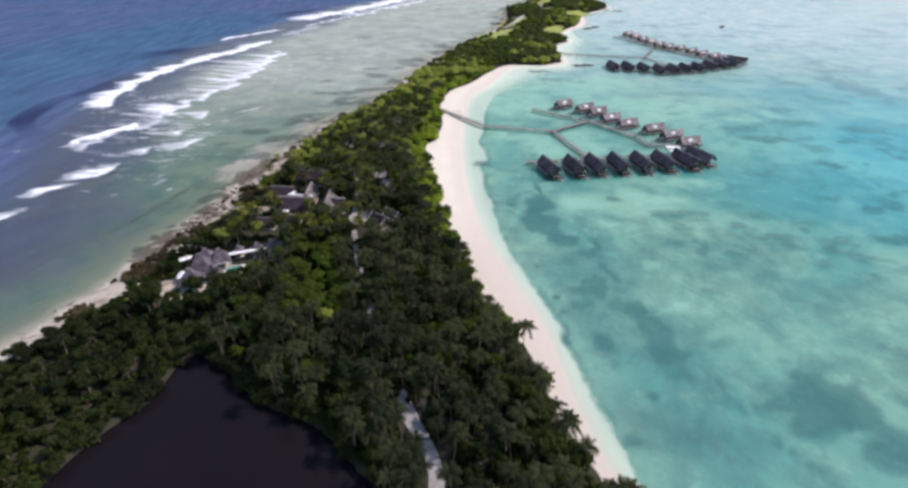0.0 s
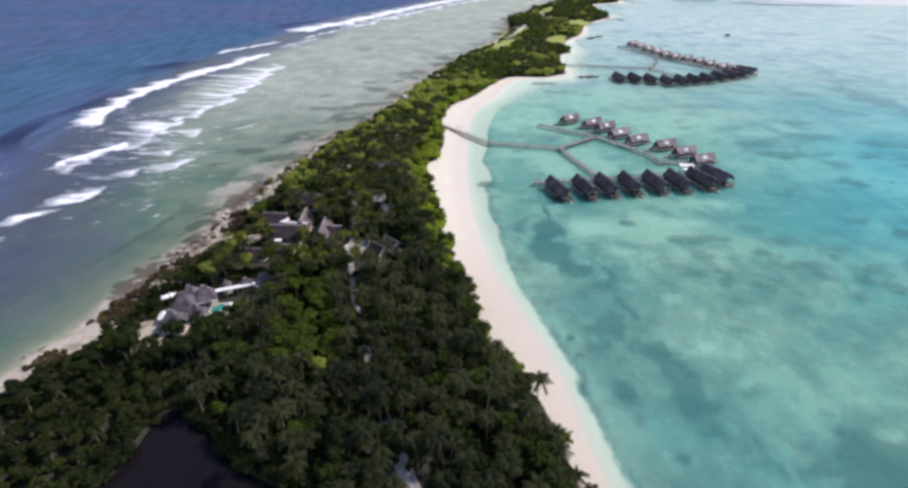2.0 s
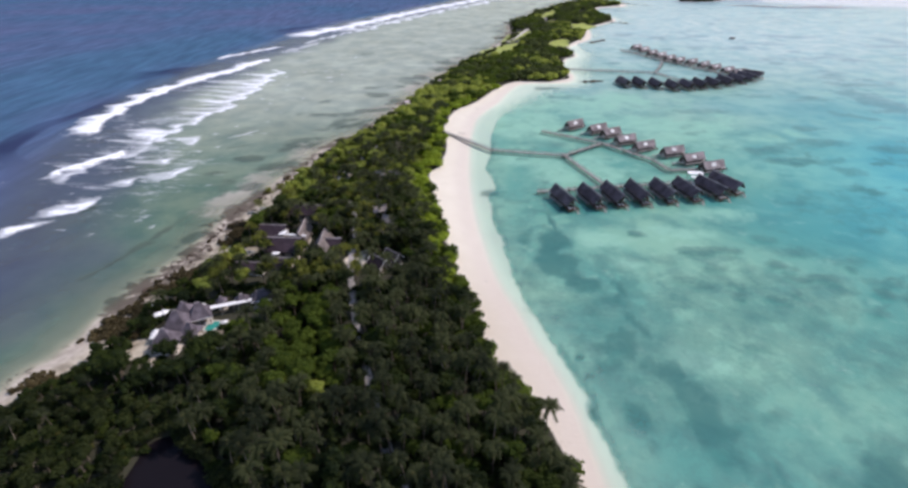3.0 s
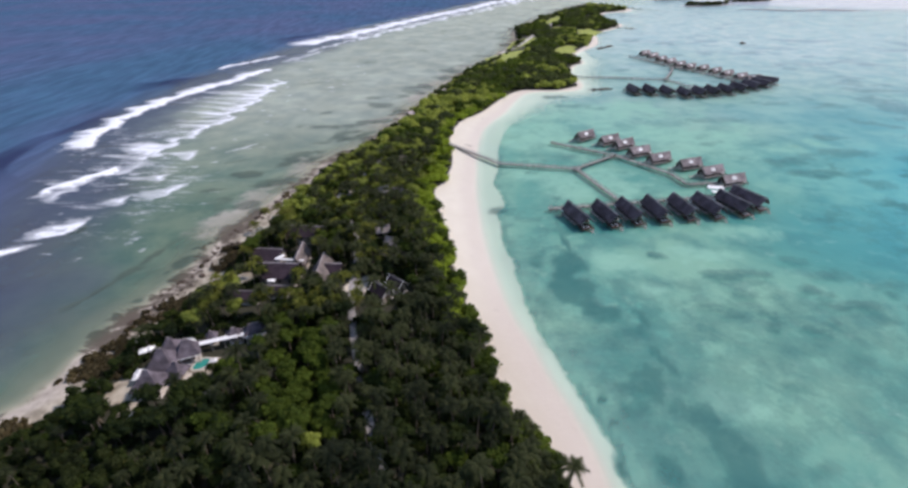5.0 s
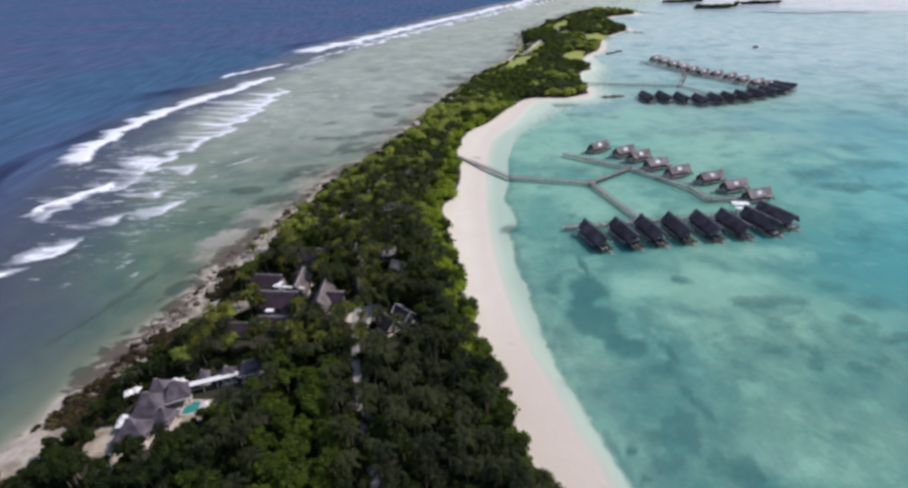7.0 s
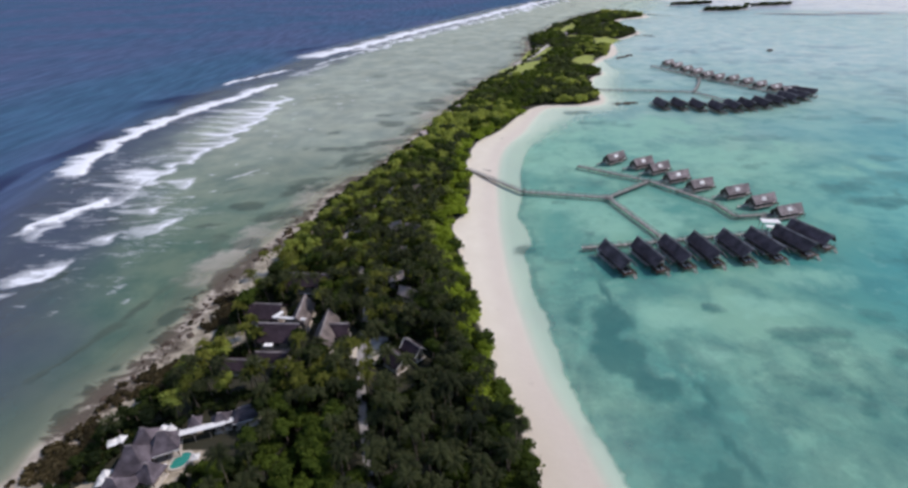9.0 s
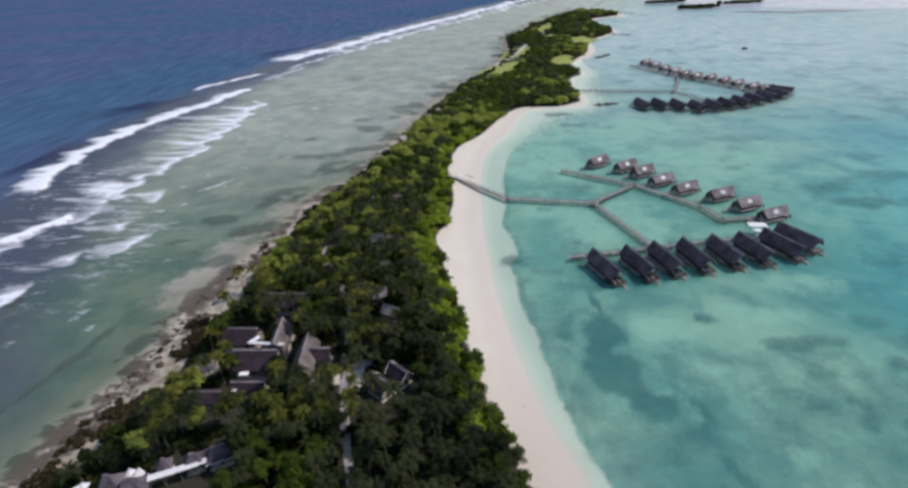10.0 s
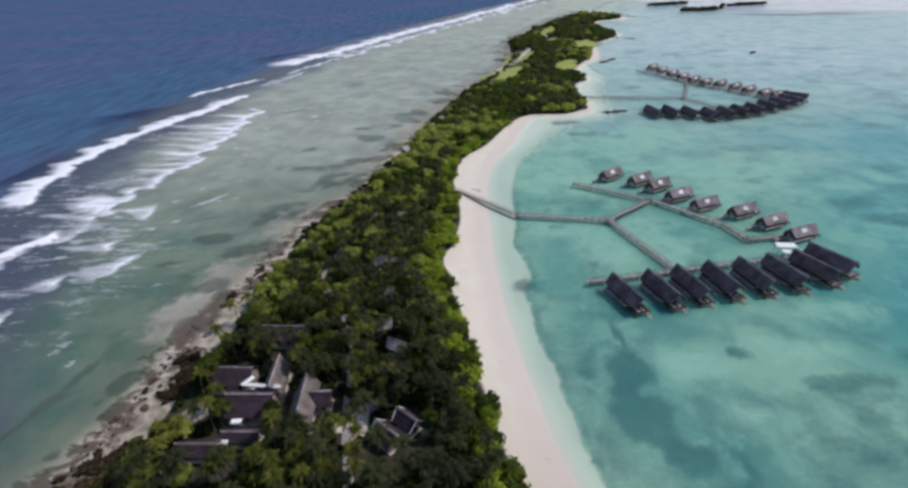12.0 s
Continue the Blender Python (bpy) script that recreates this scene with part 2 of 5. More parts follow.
    foam_at = n.math("ADD", n.attr("foam"), n.math("MULTIPLY", n.math("SUBTRACT", streak, 0.5), 1.35))
    foam_at = n.math("ADD", foam_at, n.math("MULTIPLY", n.math("SUBTRACT", n.noise(0.8, 4, 0.7, stretch=(0.4, 1.0, 1.0, 0.30)), 0.5), 0.7))
    foam = n.math("ADD", n.step(foam_at, 0.25, 0.62, 0, 0.45), n.step(foam_at, 0.60, 1.05, 0, 0.55))
    color = n.mix(foam, color, (0.82, 0.84, 0.87))
    drop = n.step(n.math("ADD", n.attr("shelf"), n.math("MULTIPLY", n.math("SUBTRACT", n.noise(0.30, 4, 0.6), 0.5), 3.4)), -0.9, 0.9, 0.0, 0.38)
    alpha = n.math("ADD", depth, n.math("MULTIPLY", drop, n.math("SUBTRACT", 1.0, n.attr("ocean"))), clamp=True)
    alpha = n.math("MAXIMUM", alpha, foam)
    n.put(n.bsdf.inputs["Alpha"], alpha)
    n.put(n.bsdf.inputs["Roughness"], n.step(foam, 0, 1, 0.16, 0.9))
    n.bsdf.inputs["IOR"].default_value = 1.12
    n.put(n.bsdf.inputs["Specular IOR Level"], n.step(n.attr("blue"), 0, 1, 0.12, 0.0))
    ripple = n.math("ADD", n.noise(0.5, 5, 0.65, stretch=(1, 0.5, 1, 0.5)), n.math("MULTIPLY", n.noise(0.07, 3), 1.0))
    n.bump(ripple, 0.35, 0.6)
    return n.done(color)


M_GROUND, M_WATER, M_POND, M_POOL = ground_material(), water_material(), pond_material(), pool_material()


# ---- plan ----
def curve(points, per=6):
    """A smooth open line through the points."""
    p = np.array(points, float)
    p = np.vstack([2 * p[0] - p[1], p, 2 * p[-1] - p[-2]])
    t = np.arange(per)[:, None] / per
    out = []
    for a, b, c, d in zip(p, p[1:], p[2:], p[3:]):
        out.append(0.5 * (2 * b + (c - a) * t + (2 * a - 5 * b + 4 * c - d) * t**2 + (3 * b - a - 3 * c + d) * t**3))
    return np.vstack([*out, p[-2:-1]])


def gap(x, y, line, closed=False):
    """Distance of places to a line; with closed, more than 0 inside and less than 0 outside."""
    pts = np.vstack([line, line[:1]]) if closed else line
    best, inside = np.full(x.shape, 1e12), np.zeros(x.shape, bool)
    for (ax, ay), (bx, by) in zip(pts, pts[1:]):
        dx, dy = bx - ax, by - ay
        k = np.clip(((x - ax) * dx + (y - ay) * dy) / (dx * dx + dy * dy + 1e-9), 0, 1)
        best = np.minimum(best, (x - ax - k * dx) ** 2 + (y - ay - k * dy) ** 2)
        if closed and dy:
            inside ^= ((ay > y) != (by > y)) & (x < dx * (y - ay) / dy + ax)
    best = np.sqrt(best)
    return np.where(inside, best, -best) if closed else best


def smooth(v, low, high):
    k = np.clip((v - low) / (high - low), 0, 1)
    return k * k * (3 - 2 * k)


def wobble(x, y, scale, seed=0, octaves=3):
    """Smooth random field between about -1 and 1."""
    rng = np.random.default_rng(seed)
    out, amp, total = 0 * x, 1.0, 0.0
    for o in range(octaves):
        table = rng.random((64, 64)) * 2 - 1
        u, v = x / scale * 2**o + 17.3 * o, y / scale * 2**o + 5.1 * o
        i, j = np.floor(u).astype(int), np.floor(v).astype(int)
        fu, fv = u - i, v - j
        fu, fv = fu * fu * (3 - 2 * fu), fv * fv * (3 - 2 * fv)
        a, b = table[i % 64, j % 64], table[(i + 1) % 64, j % 64]
        c, d = table[i % 64, (j + 1) % 64], table[(i + 1) % 64, (j + 1) % 64]
        out, total, amp = out + amp * ((a * (1 - fu) + b * fu) * (1 - fv) + (c * (1 - fu) + d * fu) * fv), total + amp, amp * 0.5
    return out / total * 1.5


# Shores and edges in plan, from the near end of the island to its far point.
LAGOON_SHORE = curve([(62, -160), (58, 20), (44, 58), (38.2, 71), (35, 84), (32.6, 97), (31, 110), (29.5, 122), (26, 136), (22, 148), (18.2, 163), (14.6, 174), (11.5, 188),
                      (9, 205), (6.8, 223), (5.4, 240), (4.6, 260), (4.2, 280), (4.8, 305), (6, 336), (10.5, 377), (18, 402), (30, 428), (43, 466), (58, 491), (97, 496), (107, 512), (109, 530), (105, 560), (118, 604), (132, 622),
                      (133, 672), (171, 730), (186, 784), (197, 836), (233, 884), (260, 928), (252, 1000), (275, 1100), (340, 1142), (328, 1290)])
# The ragged edge where the pale shelf along the beach drops to weed.
SHELF = curve([(62, -160), (60, 20), (46, 60), (42.8, 74), (41.2, 85), (38.3, 96), (37, 104), (35.6, 112), (33.4, 119), (35, 123), (32.4, 132), (29, 145), (26, 156), (22.8, 166),
               (21.2, 175), (19.6, 184), (19.2, 193), (17.8, 201), (18.2, 211), (15.8, 221), (14.6, 232), (15.1, 245), (14.3, 256), (18.4, 266), (16.7, 282), (14.3, 292), (18.2, 312),
               (19.5, 328), (21, 346), (24.4, 366), (30, 389), (40, 409), (56, 437), (84, 470), (112, 488), (124, 540), (150, 640)])
OCEAN_SHORE = curve([(-160, -160), (-165, 20), (-150, 80), (-138, 112), (-127, 136), (-120, 160), (-113, 192), (-109, 228), (-100, 262), (-89, 305),
                     (-75, 342), (-61, 376), (-45, 426), (-22, 509), (5, 587), (55, 711), (71, 789), (82, 880), (98, 935), (182, 1130), (292, 1315)])
SHORE = np.vstack([LAGOON_SHORE, OCEAN_SHORE[::-1]])
WOOD_EAST = curve([(52, -140), (50, 20), (36, 66), (27, 90), (23, 110), (15, 126), (8, 141), (3, 165), (-2, 182), (-6, 203), (-8, 220), (-12, 245),
                   (-14.5, 263), (-17, 281), (-11, 296), (-9, 327), (-11, 358), (-4, 400), (13, 427), (35, 476), (54, 498), (82, 498), (102, 510), (105, 530), (103, 560), (116, 604), (130, 622),
                   (128, 670), (163, 736), (178, 782), (190, 834), (228, 885), (255, 930), (244, 1000), (266, 1100), (330, 1148), (300, 1230)])
WOOD_WEST = curve([(-140, -140), (-150, 20), (-136, 91), (-131, 108), (-125, 122), (-116, 132), (-111, 144), (-109, 157), (-105, 170), (-101, 182),
                   (-96, 196), (-94, 220), (-88, 245), (-79, 282), (-73, 312), (-57, 360), (-41, 419), (-18, 503), (16, 607), (37, 646), (80, 766),
                   (80, 860), (84, 912), (112, 930), (140, 1010), (204, 1130), (290, 1260)])
WOOD = np.vstack([WOOD_EAST, WOOD_WEST[::-1]])
POND = np.vstack([curve([(-60, -40), (-98, 0), (-101, 40), (-95, 68), (-90, 82), (-83, 93), (-81, 108), (-76, 112), (-66, 106), (-50, 93), (-33, 85),
                         (-22, 74), (-15, 66), (-12, 40), (-25, 0), (-60, -40)])])[:-1]
SURF = curve([(-190, -900), (-195, 0), (-205, 200), (-250, 330), (-270, 440), (-264, 560), (-238, 680), (-188, 880), (-105, 1050), (130, 1500), (650, 2200),
              (3000, 4600)])
ROAD = curve([(-5, 0), (-3.6, 62), (-5, 75), (-11.5, 88), (-19, 106), (-30, 138), (-38, 165), (-41, 178), (-43.2, 189), (-44.4, 198), (-45.2, 210), (-47.8, 226), (-50, 236), (-57, 250),
              (-64.5, 265), (-64.2, 278), (-61.9, 290), (-54, 312), (-45, 350)])
SPUR = curve([(14, 56), (9, 64), (6.5, 70), (6, 74)])
LANE = curve([(-43.5, 196), (-38, 199), (-34, 196)])
LAWNS = [((54, 660), (24, 38), -0.45), ((127, 694), (12, 30), -0.35), ((187, 842), (20, 34), -0.4), ((165, 998), (15, 60), -0.3), ((152, 897), (12, 22), -0.4), ((80, 756), (13, 55), -0.4)]
FAR_PATH = curve([(46, 686), (58, 708), (72, 734), (89, 779), (102, 816)])
PLAZAS = [((-99, 143), (6, 5)), ((-95, 135), (2.5, 5)), ((-77, 142), (4.5, 3)), ((-82, 152), (6, 5)), ((-88, 199), (5, 4)), ((-60, 276), (2, 6)),
          ((-42, 193), (5, 6))]
# Dark beds of weed and coral: place, half-axes, turn, weight.
BEDS_NEAR = [((39, 211), (6.5, 12), 0.1, 1.0), ((40, 192), (8.0, 13), 0.1, 1.0), ((46, 179), (8.5, 5.5), 0, 0.95), ((54, 171), (5, 8), 0.2, 0.7), ((45, 163), (6.3, 4.5), 0, 0.7),
             ((52, 147), (6, 7), 0.2, 0.9), ((58, 135), (5, 9), 0.3, 0.85), ((64, 121), (6.5, 13), 0.2, 0.95), ((66, 106), (6, 9), 0.3, 0.7), ((36, 140), (1.7, 1.9), 0, 1.0),
             ((43, 137), (4.8, 3.2), 0.2, 0.8), ((37, 133), (2.2, 1.5), 0, 0.9), ((35.5, 118), (2.4, 3.6), 0.3, 1.1), ((46, 118), (4.5, 5), 0, 0.8)]
BEDS_SOUTH = [((99, 92), (17, 11), 0.2, 0.95), ((110, 80), (12, 8), 0.3, 0.8), ((108, 108), (8, 4), 0.3, 0.6), ((55, 96), (2.8, 2.3), 0, 0.9), ((46, 81), (4, 3), 0, 0.8), ((93, 145), (5, 3), 0, 0.6),
              ((84, 118), (6, 3), 0.3, 0.6), ((137, 113), (9, 1.6), -0.9, 0.9), ((128, 134), (8, 3), -0.3, 0.6), ((76, 84), (5, 4), 0.2, 0.6)]
BEDS_MIDDLE = [((76, 216.5), (5.0, 2.8), -0.2, 1.0), ((97, 202), (8.3, 3.4), -0.1, 0.8), ((111, 203), (6.5, 3.4), -0.2, 0.8), ((90, 177), (5, 3), 0, 0.75), ((83, 182), (5.5, 4), 0, 0.7),
               ((97, 188.5), (6, 2.4), 0, 0.7), ((102, 178), (4, 2.5), 0, 0.85), ((100, 171), (3, 3.5), 0, 0.85), ((125, 191), (5.6, 4), -0.3, 1.05), ((127, 181), (4.6, 2.6), -0.3, 1.0),
               ((137, 183), (5, 2.4), -0.3, 0.9), ((113, 169), (3.8, 1.5), -0.5, 1.0), ((122, 173), (2.4, 1.8), -0.3, 1.0), ((130, 212), (6, 3.6), -0.3, 0.6), ((160, 168), (17, 3), -0.45, 0.8)]
BEDS_FAR = [((17, 259), (8, 5), 0.1, 0.85), ((27, 213), (3.5, 5), 0.2, 0.7), ((29, 250), (7, 4), 0, 0.5), ((232, 332), (18, 8), 0, 0.7), ((330, 426), (17, 44), 0, 0.7), ((269, 318), (18, 9), -0.1, 0.7),
            ((216, 286), (9, 6), 0, 0.6), ((207, 218), (6, 4), 0, 0.6), ((182, 402), (22, 8), 0, 0.6), ((246, 445), (20, 8), 0, 0.55), ((360, 596), (24, 16), 0, 0.5), ((78, 475), (12, 6), 0.2, 0.8)]
# Thin growth over wide stretches of the floor.
BEDS_THIN = [((104, 168), (44, 26), -0.1, 0.52), ((120, 140), (40, 20), 0, 0.42), ((58, 150), (24, 44), 0.2, 0.54), ((190, 240), (50, 30), 0, 0.34)]
BEDS = BEDS_THIN + BEDS_NEAR + BEDS_SOUTH + BEDS_MIDDLE + BEDS_FAR
# Patches of clean pale sand on the lagoon's floor: place, half-axes.
SANDS = [((60, 214), (15, 9)), ((92, 217), (16, 8)), ((72, 139), (9, 6)), ((66, 192), (10, 5)), ((58, 295), (34, 26)), ((48, 365), (34, 40)),
         ((112, 420), (60, 40)), ((150, 360), (60, 40)), ((120, 236), (24, 8))]
REEF_NEAR = [((-117, 214), (3.6, 6), -0.3, 1.25), ((-114, 219), (2.6, 3), 0, 1.1), ((-115.5, 201), (2.8, 2.2), 0, 1.1), ((-122, 188), (2.4, 1.8), 0, 1.1), ((-136, 206), (3.2, 7), -0.5, 1.0),
             ((-121, 207), (1.4, 1.4), 0, 1.0), ((-178, 135), (2.5, 2), 0, 0.9), ((-180, 244), (5.3, 3.5), 0, 1.1), ((-110, 268), (6, 5), 0.3, 0.9), ((-104, 262), (4, 4), 0, 0.8),
             ((-135, 287), (6.6, 1.8), 0.2, 0.9), ((-112, 293), (10, 4), 0.25, 0.9)]
REEF_FAR = [((-125, 308), (9, 4.4), -0.1, 1.3), ((-104, 297), (13, 5.5), 0.3, 0.9), ((-107, 330), (4, 9), -0.3, 0.9), ((-94, 330), (6, 8), -0.4, 0.8), ((-76, 371), (11, 6), 0.4, 0.9),
            ((-72, 377), (8, 3), 0.3, 0.9), ((-108, 435), (5, 4), 0, 0.8), ((-69, 456), (11, 8), 0.3, 0.85), ((-84, 400), (9, 4), 0.2, 0.8), ((-52, 440), (5, 8), 0.2, 0.8), ((-48, 500), (9, 8), 0.2, 0.7),
            ((-140, 330), (10, 1.5), 0.5, 0.7), ((-60, 410), (8, 5), 0.3, 0.8), ((-20, 560), (10, 9), 0.2, 0.7)]
REEF = REEF_NEAR + REEF_FAR
# Narrow cracks and ridges of the sea bed: line and half width.
CRACKS = [(curve([(41, 252), (41.5, 228), (44.5, 214), (47, 203)]), 0.9), (curve([(50, 190), (57, 181), (58, 173), (55, 169), (57, 160), (59.5, 153), (61, 145), (62.5, 138), (64, 132)]), 1.3),
          (curve([(74, 106), (77, 95), (80, 86), (85, 77), (93, 64)]), 1.0), (curve([(-146, 182), (-138, 200), (-132, 222), (-127, 243), (-121, 258)]), 1.3)]


def oval(x, y, at, half, turn=0.0):
    c, s = math.cos(turn), math.sin(turn)
    u, v = (x - at[0]) * c + (y - at[1]) * s, (y - at[1]) * c - (x - at[0]) * s
    return (u / half[0]) ** 2 + (v / half[1]) ** 2


def shore_gap(x, y):
    """Distance to the waterline, more than 0 on land; the ocean side is ragged with ledges and inlets."""
    return gap(x, y, SHORE, True) + smooth(side(x, y), 10, 40) * (3.6 * wobble(x, y, 24, 94) + 2.0 * wobble(x, y, 8, 95))


def height(x, y, land=None):
    """Height of the ground, from the sea bed to the island's floor."""
    land = shore_gap(x, y) if land is None else land
    sea = np.where(side(x, y) > 0, 0.55 + 0.25 * wobble(x, y, 40, 3), np.minimum(1.9, 0.4 + 0.010 * -land) + 0.5 * wobble(x, y, 60, 4))
    sea = sea + 9 * smooth(outside(x, y), 0, 90)
    below = -np.maximum(sea, 0.1) * smooth(-land, 0, 26)
    above = np.minimum(0.085 * land, 1.7) + 0.12 * wobble(x, y, 14, 5) * smooth(land, 8, 25)
    z = np.where(land > 0, above, below)
    pond = gap(x, y, POND, True)
    return z - 1.6 * smooth(pond, -1.0, 4.0)


def spine(y):
    return np.interp(y, [-500, 50, 200, 300, 420, 500, 650, 900, 1300, 2600, 5000], [-40, -40, -50, -45, -20, 25, 85, 160, 310, 900, 2200])


def side(x, y):
    """More than 0 on the ocean side of the island, less on the lagoon side."""
    return spine(y) - x


def outside(x, y):
    """Distance beyond the line of the breakers: more than 0 out to sea."""
    at = np.interp(y, SURF[:, 1], SURF[:, 0])
    d = gap(x, y, SURF)
    return np.where(x < at, d, -d)


def axis(stops):
    """Grid lines from rows of (start, step), each used up to the next start."""
    out = []
    for (a, step), (b, _) in zip(stops, stops[1:]):
        out.append(np.linspace(a, b, max(2, round((b - a) / step) + 1))[:-1])
    return np.concatenate([*out, [stops[-1][0]]])


def sheet(name, xs, ys, z, attributes, material, label, keep=None):
    """A grid of ground or water as one mesh, with fields for its material."""
    w, h = len(xs), len(ys)
    X, Y = np.meshgrid(xs, ys)
    co = np.stack([X, Y, z], -1).reshape(-1, 3)
    i = np.arange(w * h).reshape(h, w)
    quads = np.stack([i[:-1, :-1], i[:-1, 1:], i[1:, 1:], i[1:, :-1]], -1).reshape(-1, 4)
    if keep is not None:
        quads = quads[keep.ravel()[quads].any(1)]
    me = raw_mesh(name, co, quads.ravel(), np.full(len(quads), 4), material)
    for key, values in attributes.items():
        a = me.attributes.new(key, "FLOAT", "POINT")
        a.data.foreach_set("value", values.astype(np.float32).ravel())
    return tagged(new(name, me), label, kind="structure")


def raw_mesh(name, co, corners, counts, material, flat=False):
    me = bpy.data.meshes.new(name)
    me.vertices.add(len(co))
    me.vertices.foreach_set("co", np.asarray(co, np.float32).ravel())
    me.loops.add(len(corners))
    me.loops.foreach_set("vertex_index", np.asarray(corners, np.int32))
    me.polygons.add(len(counts))
    starts = np.concatenate([[0], np.cumsum(counts)[:-1]])
    me.polygons.foreach_set("loop_start", starts.astype(np.int32))
    me.update(calc_edges=True)
    if not flat:
        me.polygons.foreach_set("use_smooth", np.ones(len(counts), bool))
    me.materials.append(material)
    return me


XS = axis([(-4600, 400), (-1400, 100), (-600, 30), (-310, 2.2), (-150, 1.7), (-85, 3.0), (0, 1.4), (62, 2.0), (130, 3.5), (420, 25), (900, 100), (2000, 400), (4600, 1)])
YS = axis([(-1500, 200), (-300, 40), (20, 1.9), (340, 2.6), (640, 6), (1300, 40), (2200, 200), (4800, 1)])
GX, GY = np.meshgrid(XS, YS)
LAND = shore_gap(GX, GY)
WOODED = gap(GX, GY, WOOD, True)
OUT = outside(GX, GY)
OCEAN = smooth(side(GX, GY), -10, 25) * smooth(-LAND, -5, 5)
OCEAN = np.where(GY > 1250, smooth(side(GX, GY) + 40, -120, 160), OCEAN)

weed = np.zeros_like(GX)
for at, half, turn, weight in BEDS + REEF:
    near = (np.abs(GX - at[0]) < 3 * max(half)) & (np.abs(GY - at[1]) < 3 * max(half))
    px, py = GX[near], GY[near]
    bed = weight * smooth(1.5 - np.sqrt(oval(px, py, at, half, turn)) - 0.55 * wobble(px, py, 7, 11, 4), 0.0, 1.0)
    weed[near] = np.maximum(weed[near], bed)
speckle = wobble(GX, GY * 1.3, 26, 21, 4)
weed = np.maximum(weed, smooth(wobble(GX * 0.8, GY, 55, 23, 4) + 0.5 * speckle, 0.25, 1.1) * 0.8 * smooth(-LAND, 14, 40) * (side(GX, GY) < 0) * (GY < 420))
weed = np.maximum(weed, smooth(speckle, 0.30, 0.95) * 0.8 * smooth(-LAND, 14, 40) * smooth(-OUT, 90, 130))
streaky = wobble(GX * 0.45, GY, 16, 22, 3)
weed = np.maximum(weed, smooth(streaky, 0.35, 0.9) * 0.75 * smooth(GY, 380, 450) * (side(GX, GY) < 0) * smooth(-LAND, 30, 70))
weed = np.maximum(weed, smooth(wobble(GX * 0.6, GY, 11, 24, 3), 0.0, 0.7) * 0.95 * smooth(-LAND, 3, 9) * (1 - smooth(-LAND, 20, 42)) * (side(GX, GY) > 0) * smooth(GY, 230, 290))
for line, half in CRACKS:
    weed = np.maximum(weed, smooth(1.7 - (gap(GX, GY, line) + 0.7 * wobble(GX, GY, 6, 26)) / half, 0, 1.0) * (0.62 + 0.55 * wobble(GX, GY, 11, 30)))
spots = smooth(wobble(GX, GY, 9, 25, 3), 0.30, 0.85) * smooth(wobble(GX, GY, 45, 27), -0.3, 0.4)
weed = np.maximum(weed, 0.8 * spots * (side(GX, GY) < 0) * smooth(-LAND, 10, 20) * (1 - smooth(GY, 300, 380)))
meadow = smooth(-LAND, 4, 13) * (1 - smooth(-LAND + 12 * wobble(GX, GY, 30, 28), 36, 62)) * (side(GX, GY) < 0) * (1 - smooth(GY, 235, 300))
weed = np.maximum(weed, meadow * (0.40 + 0.28 * wobble(GX, GY, 12, 29)))

pale = np.zeros_like(GX)
for at, half in SANDS:
    pale = np.maximum(pale, smooth(1.5 - np.sqrt(oval(GX, GY, at, half, -0.15)) - 0.7 * wobble(GX, GY, 16, 57, 4), 0, 1.2))
shelf = gap(GX, GY, SHELF) * np.where(GX > np.interp(GY, SHELF[:, 1], SHELF[:, 0]), 1, -1)
weed = np.maximum(weed, 0.62 * smooth(1 - np.abs(shelf - 1.6) / 2.4, 0, 0.8) * (1 - smooth(GY, 330, 380)) * (0.7 + 0.5 * wobble(GX, GY, 9, 31)))
lawn = np.zeros_like(GX)
for at, half, turn in LAWNS:
    lawn = np.maximum(lawn, smooth(1.1 - oval(GX, GY, at, half, turn) - 0.8 * wobble(GX, GY, 18, 91), 0, 0.4))
rocky = (side(GX, GY) > 0) * smooth(1 - np.abs(LAND - 1 + 5 * wobble(GX, GY, 16, 93)) / 13, 0, 0.8) * (0.80 + 0.6 * smooth(wobble(GX, GY, 22, 96), -0.4, 0.4)) * (0.25 + 0.55 * smooth(GY, 150, 175) * (1 - 0.35 * smooth(GY, 285, 330)))
bare = np.zeros_like(GX)
for at, half in PLAZAS:
    bare = np.maximum(bare, smooth(1.1 - oval(GX, GY, at, half) - 0.6 * wobble(GX, GY, 4, 92), 0, 0.3))
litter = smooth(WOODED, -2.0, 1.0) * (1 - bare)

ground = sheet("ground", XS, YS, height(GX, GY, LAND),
               {"under": smooth(-LAND, -1.0, 4), "wet": smooth(1 - np.abs(LAND - 2.5 - 1.5 * wobble(GX, GY, 30, 99)) / 10, 0, 1), "weed": weed, "rock": rocky, "west": smooth(side(GX, GY), -5, 15), "litter": litter, "lawn": lawn, "near_dim": 1 - smooth(GY + 14 * wobble(GX, GY, 40, 32), 150, 235)},
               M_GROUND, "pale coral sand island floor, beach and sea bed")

# Breakers: ragged white fronts that run towards the shore, each trailing streaks of foam out to sea.
foam, crest = np.zeros_like(GX), np.zeros_like(GX)


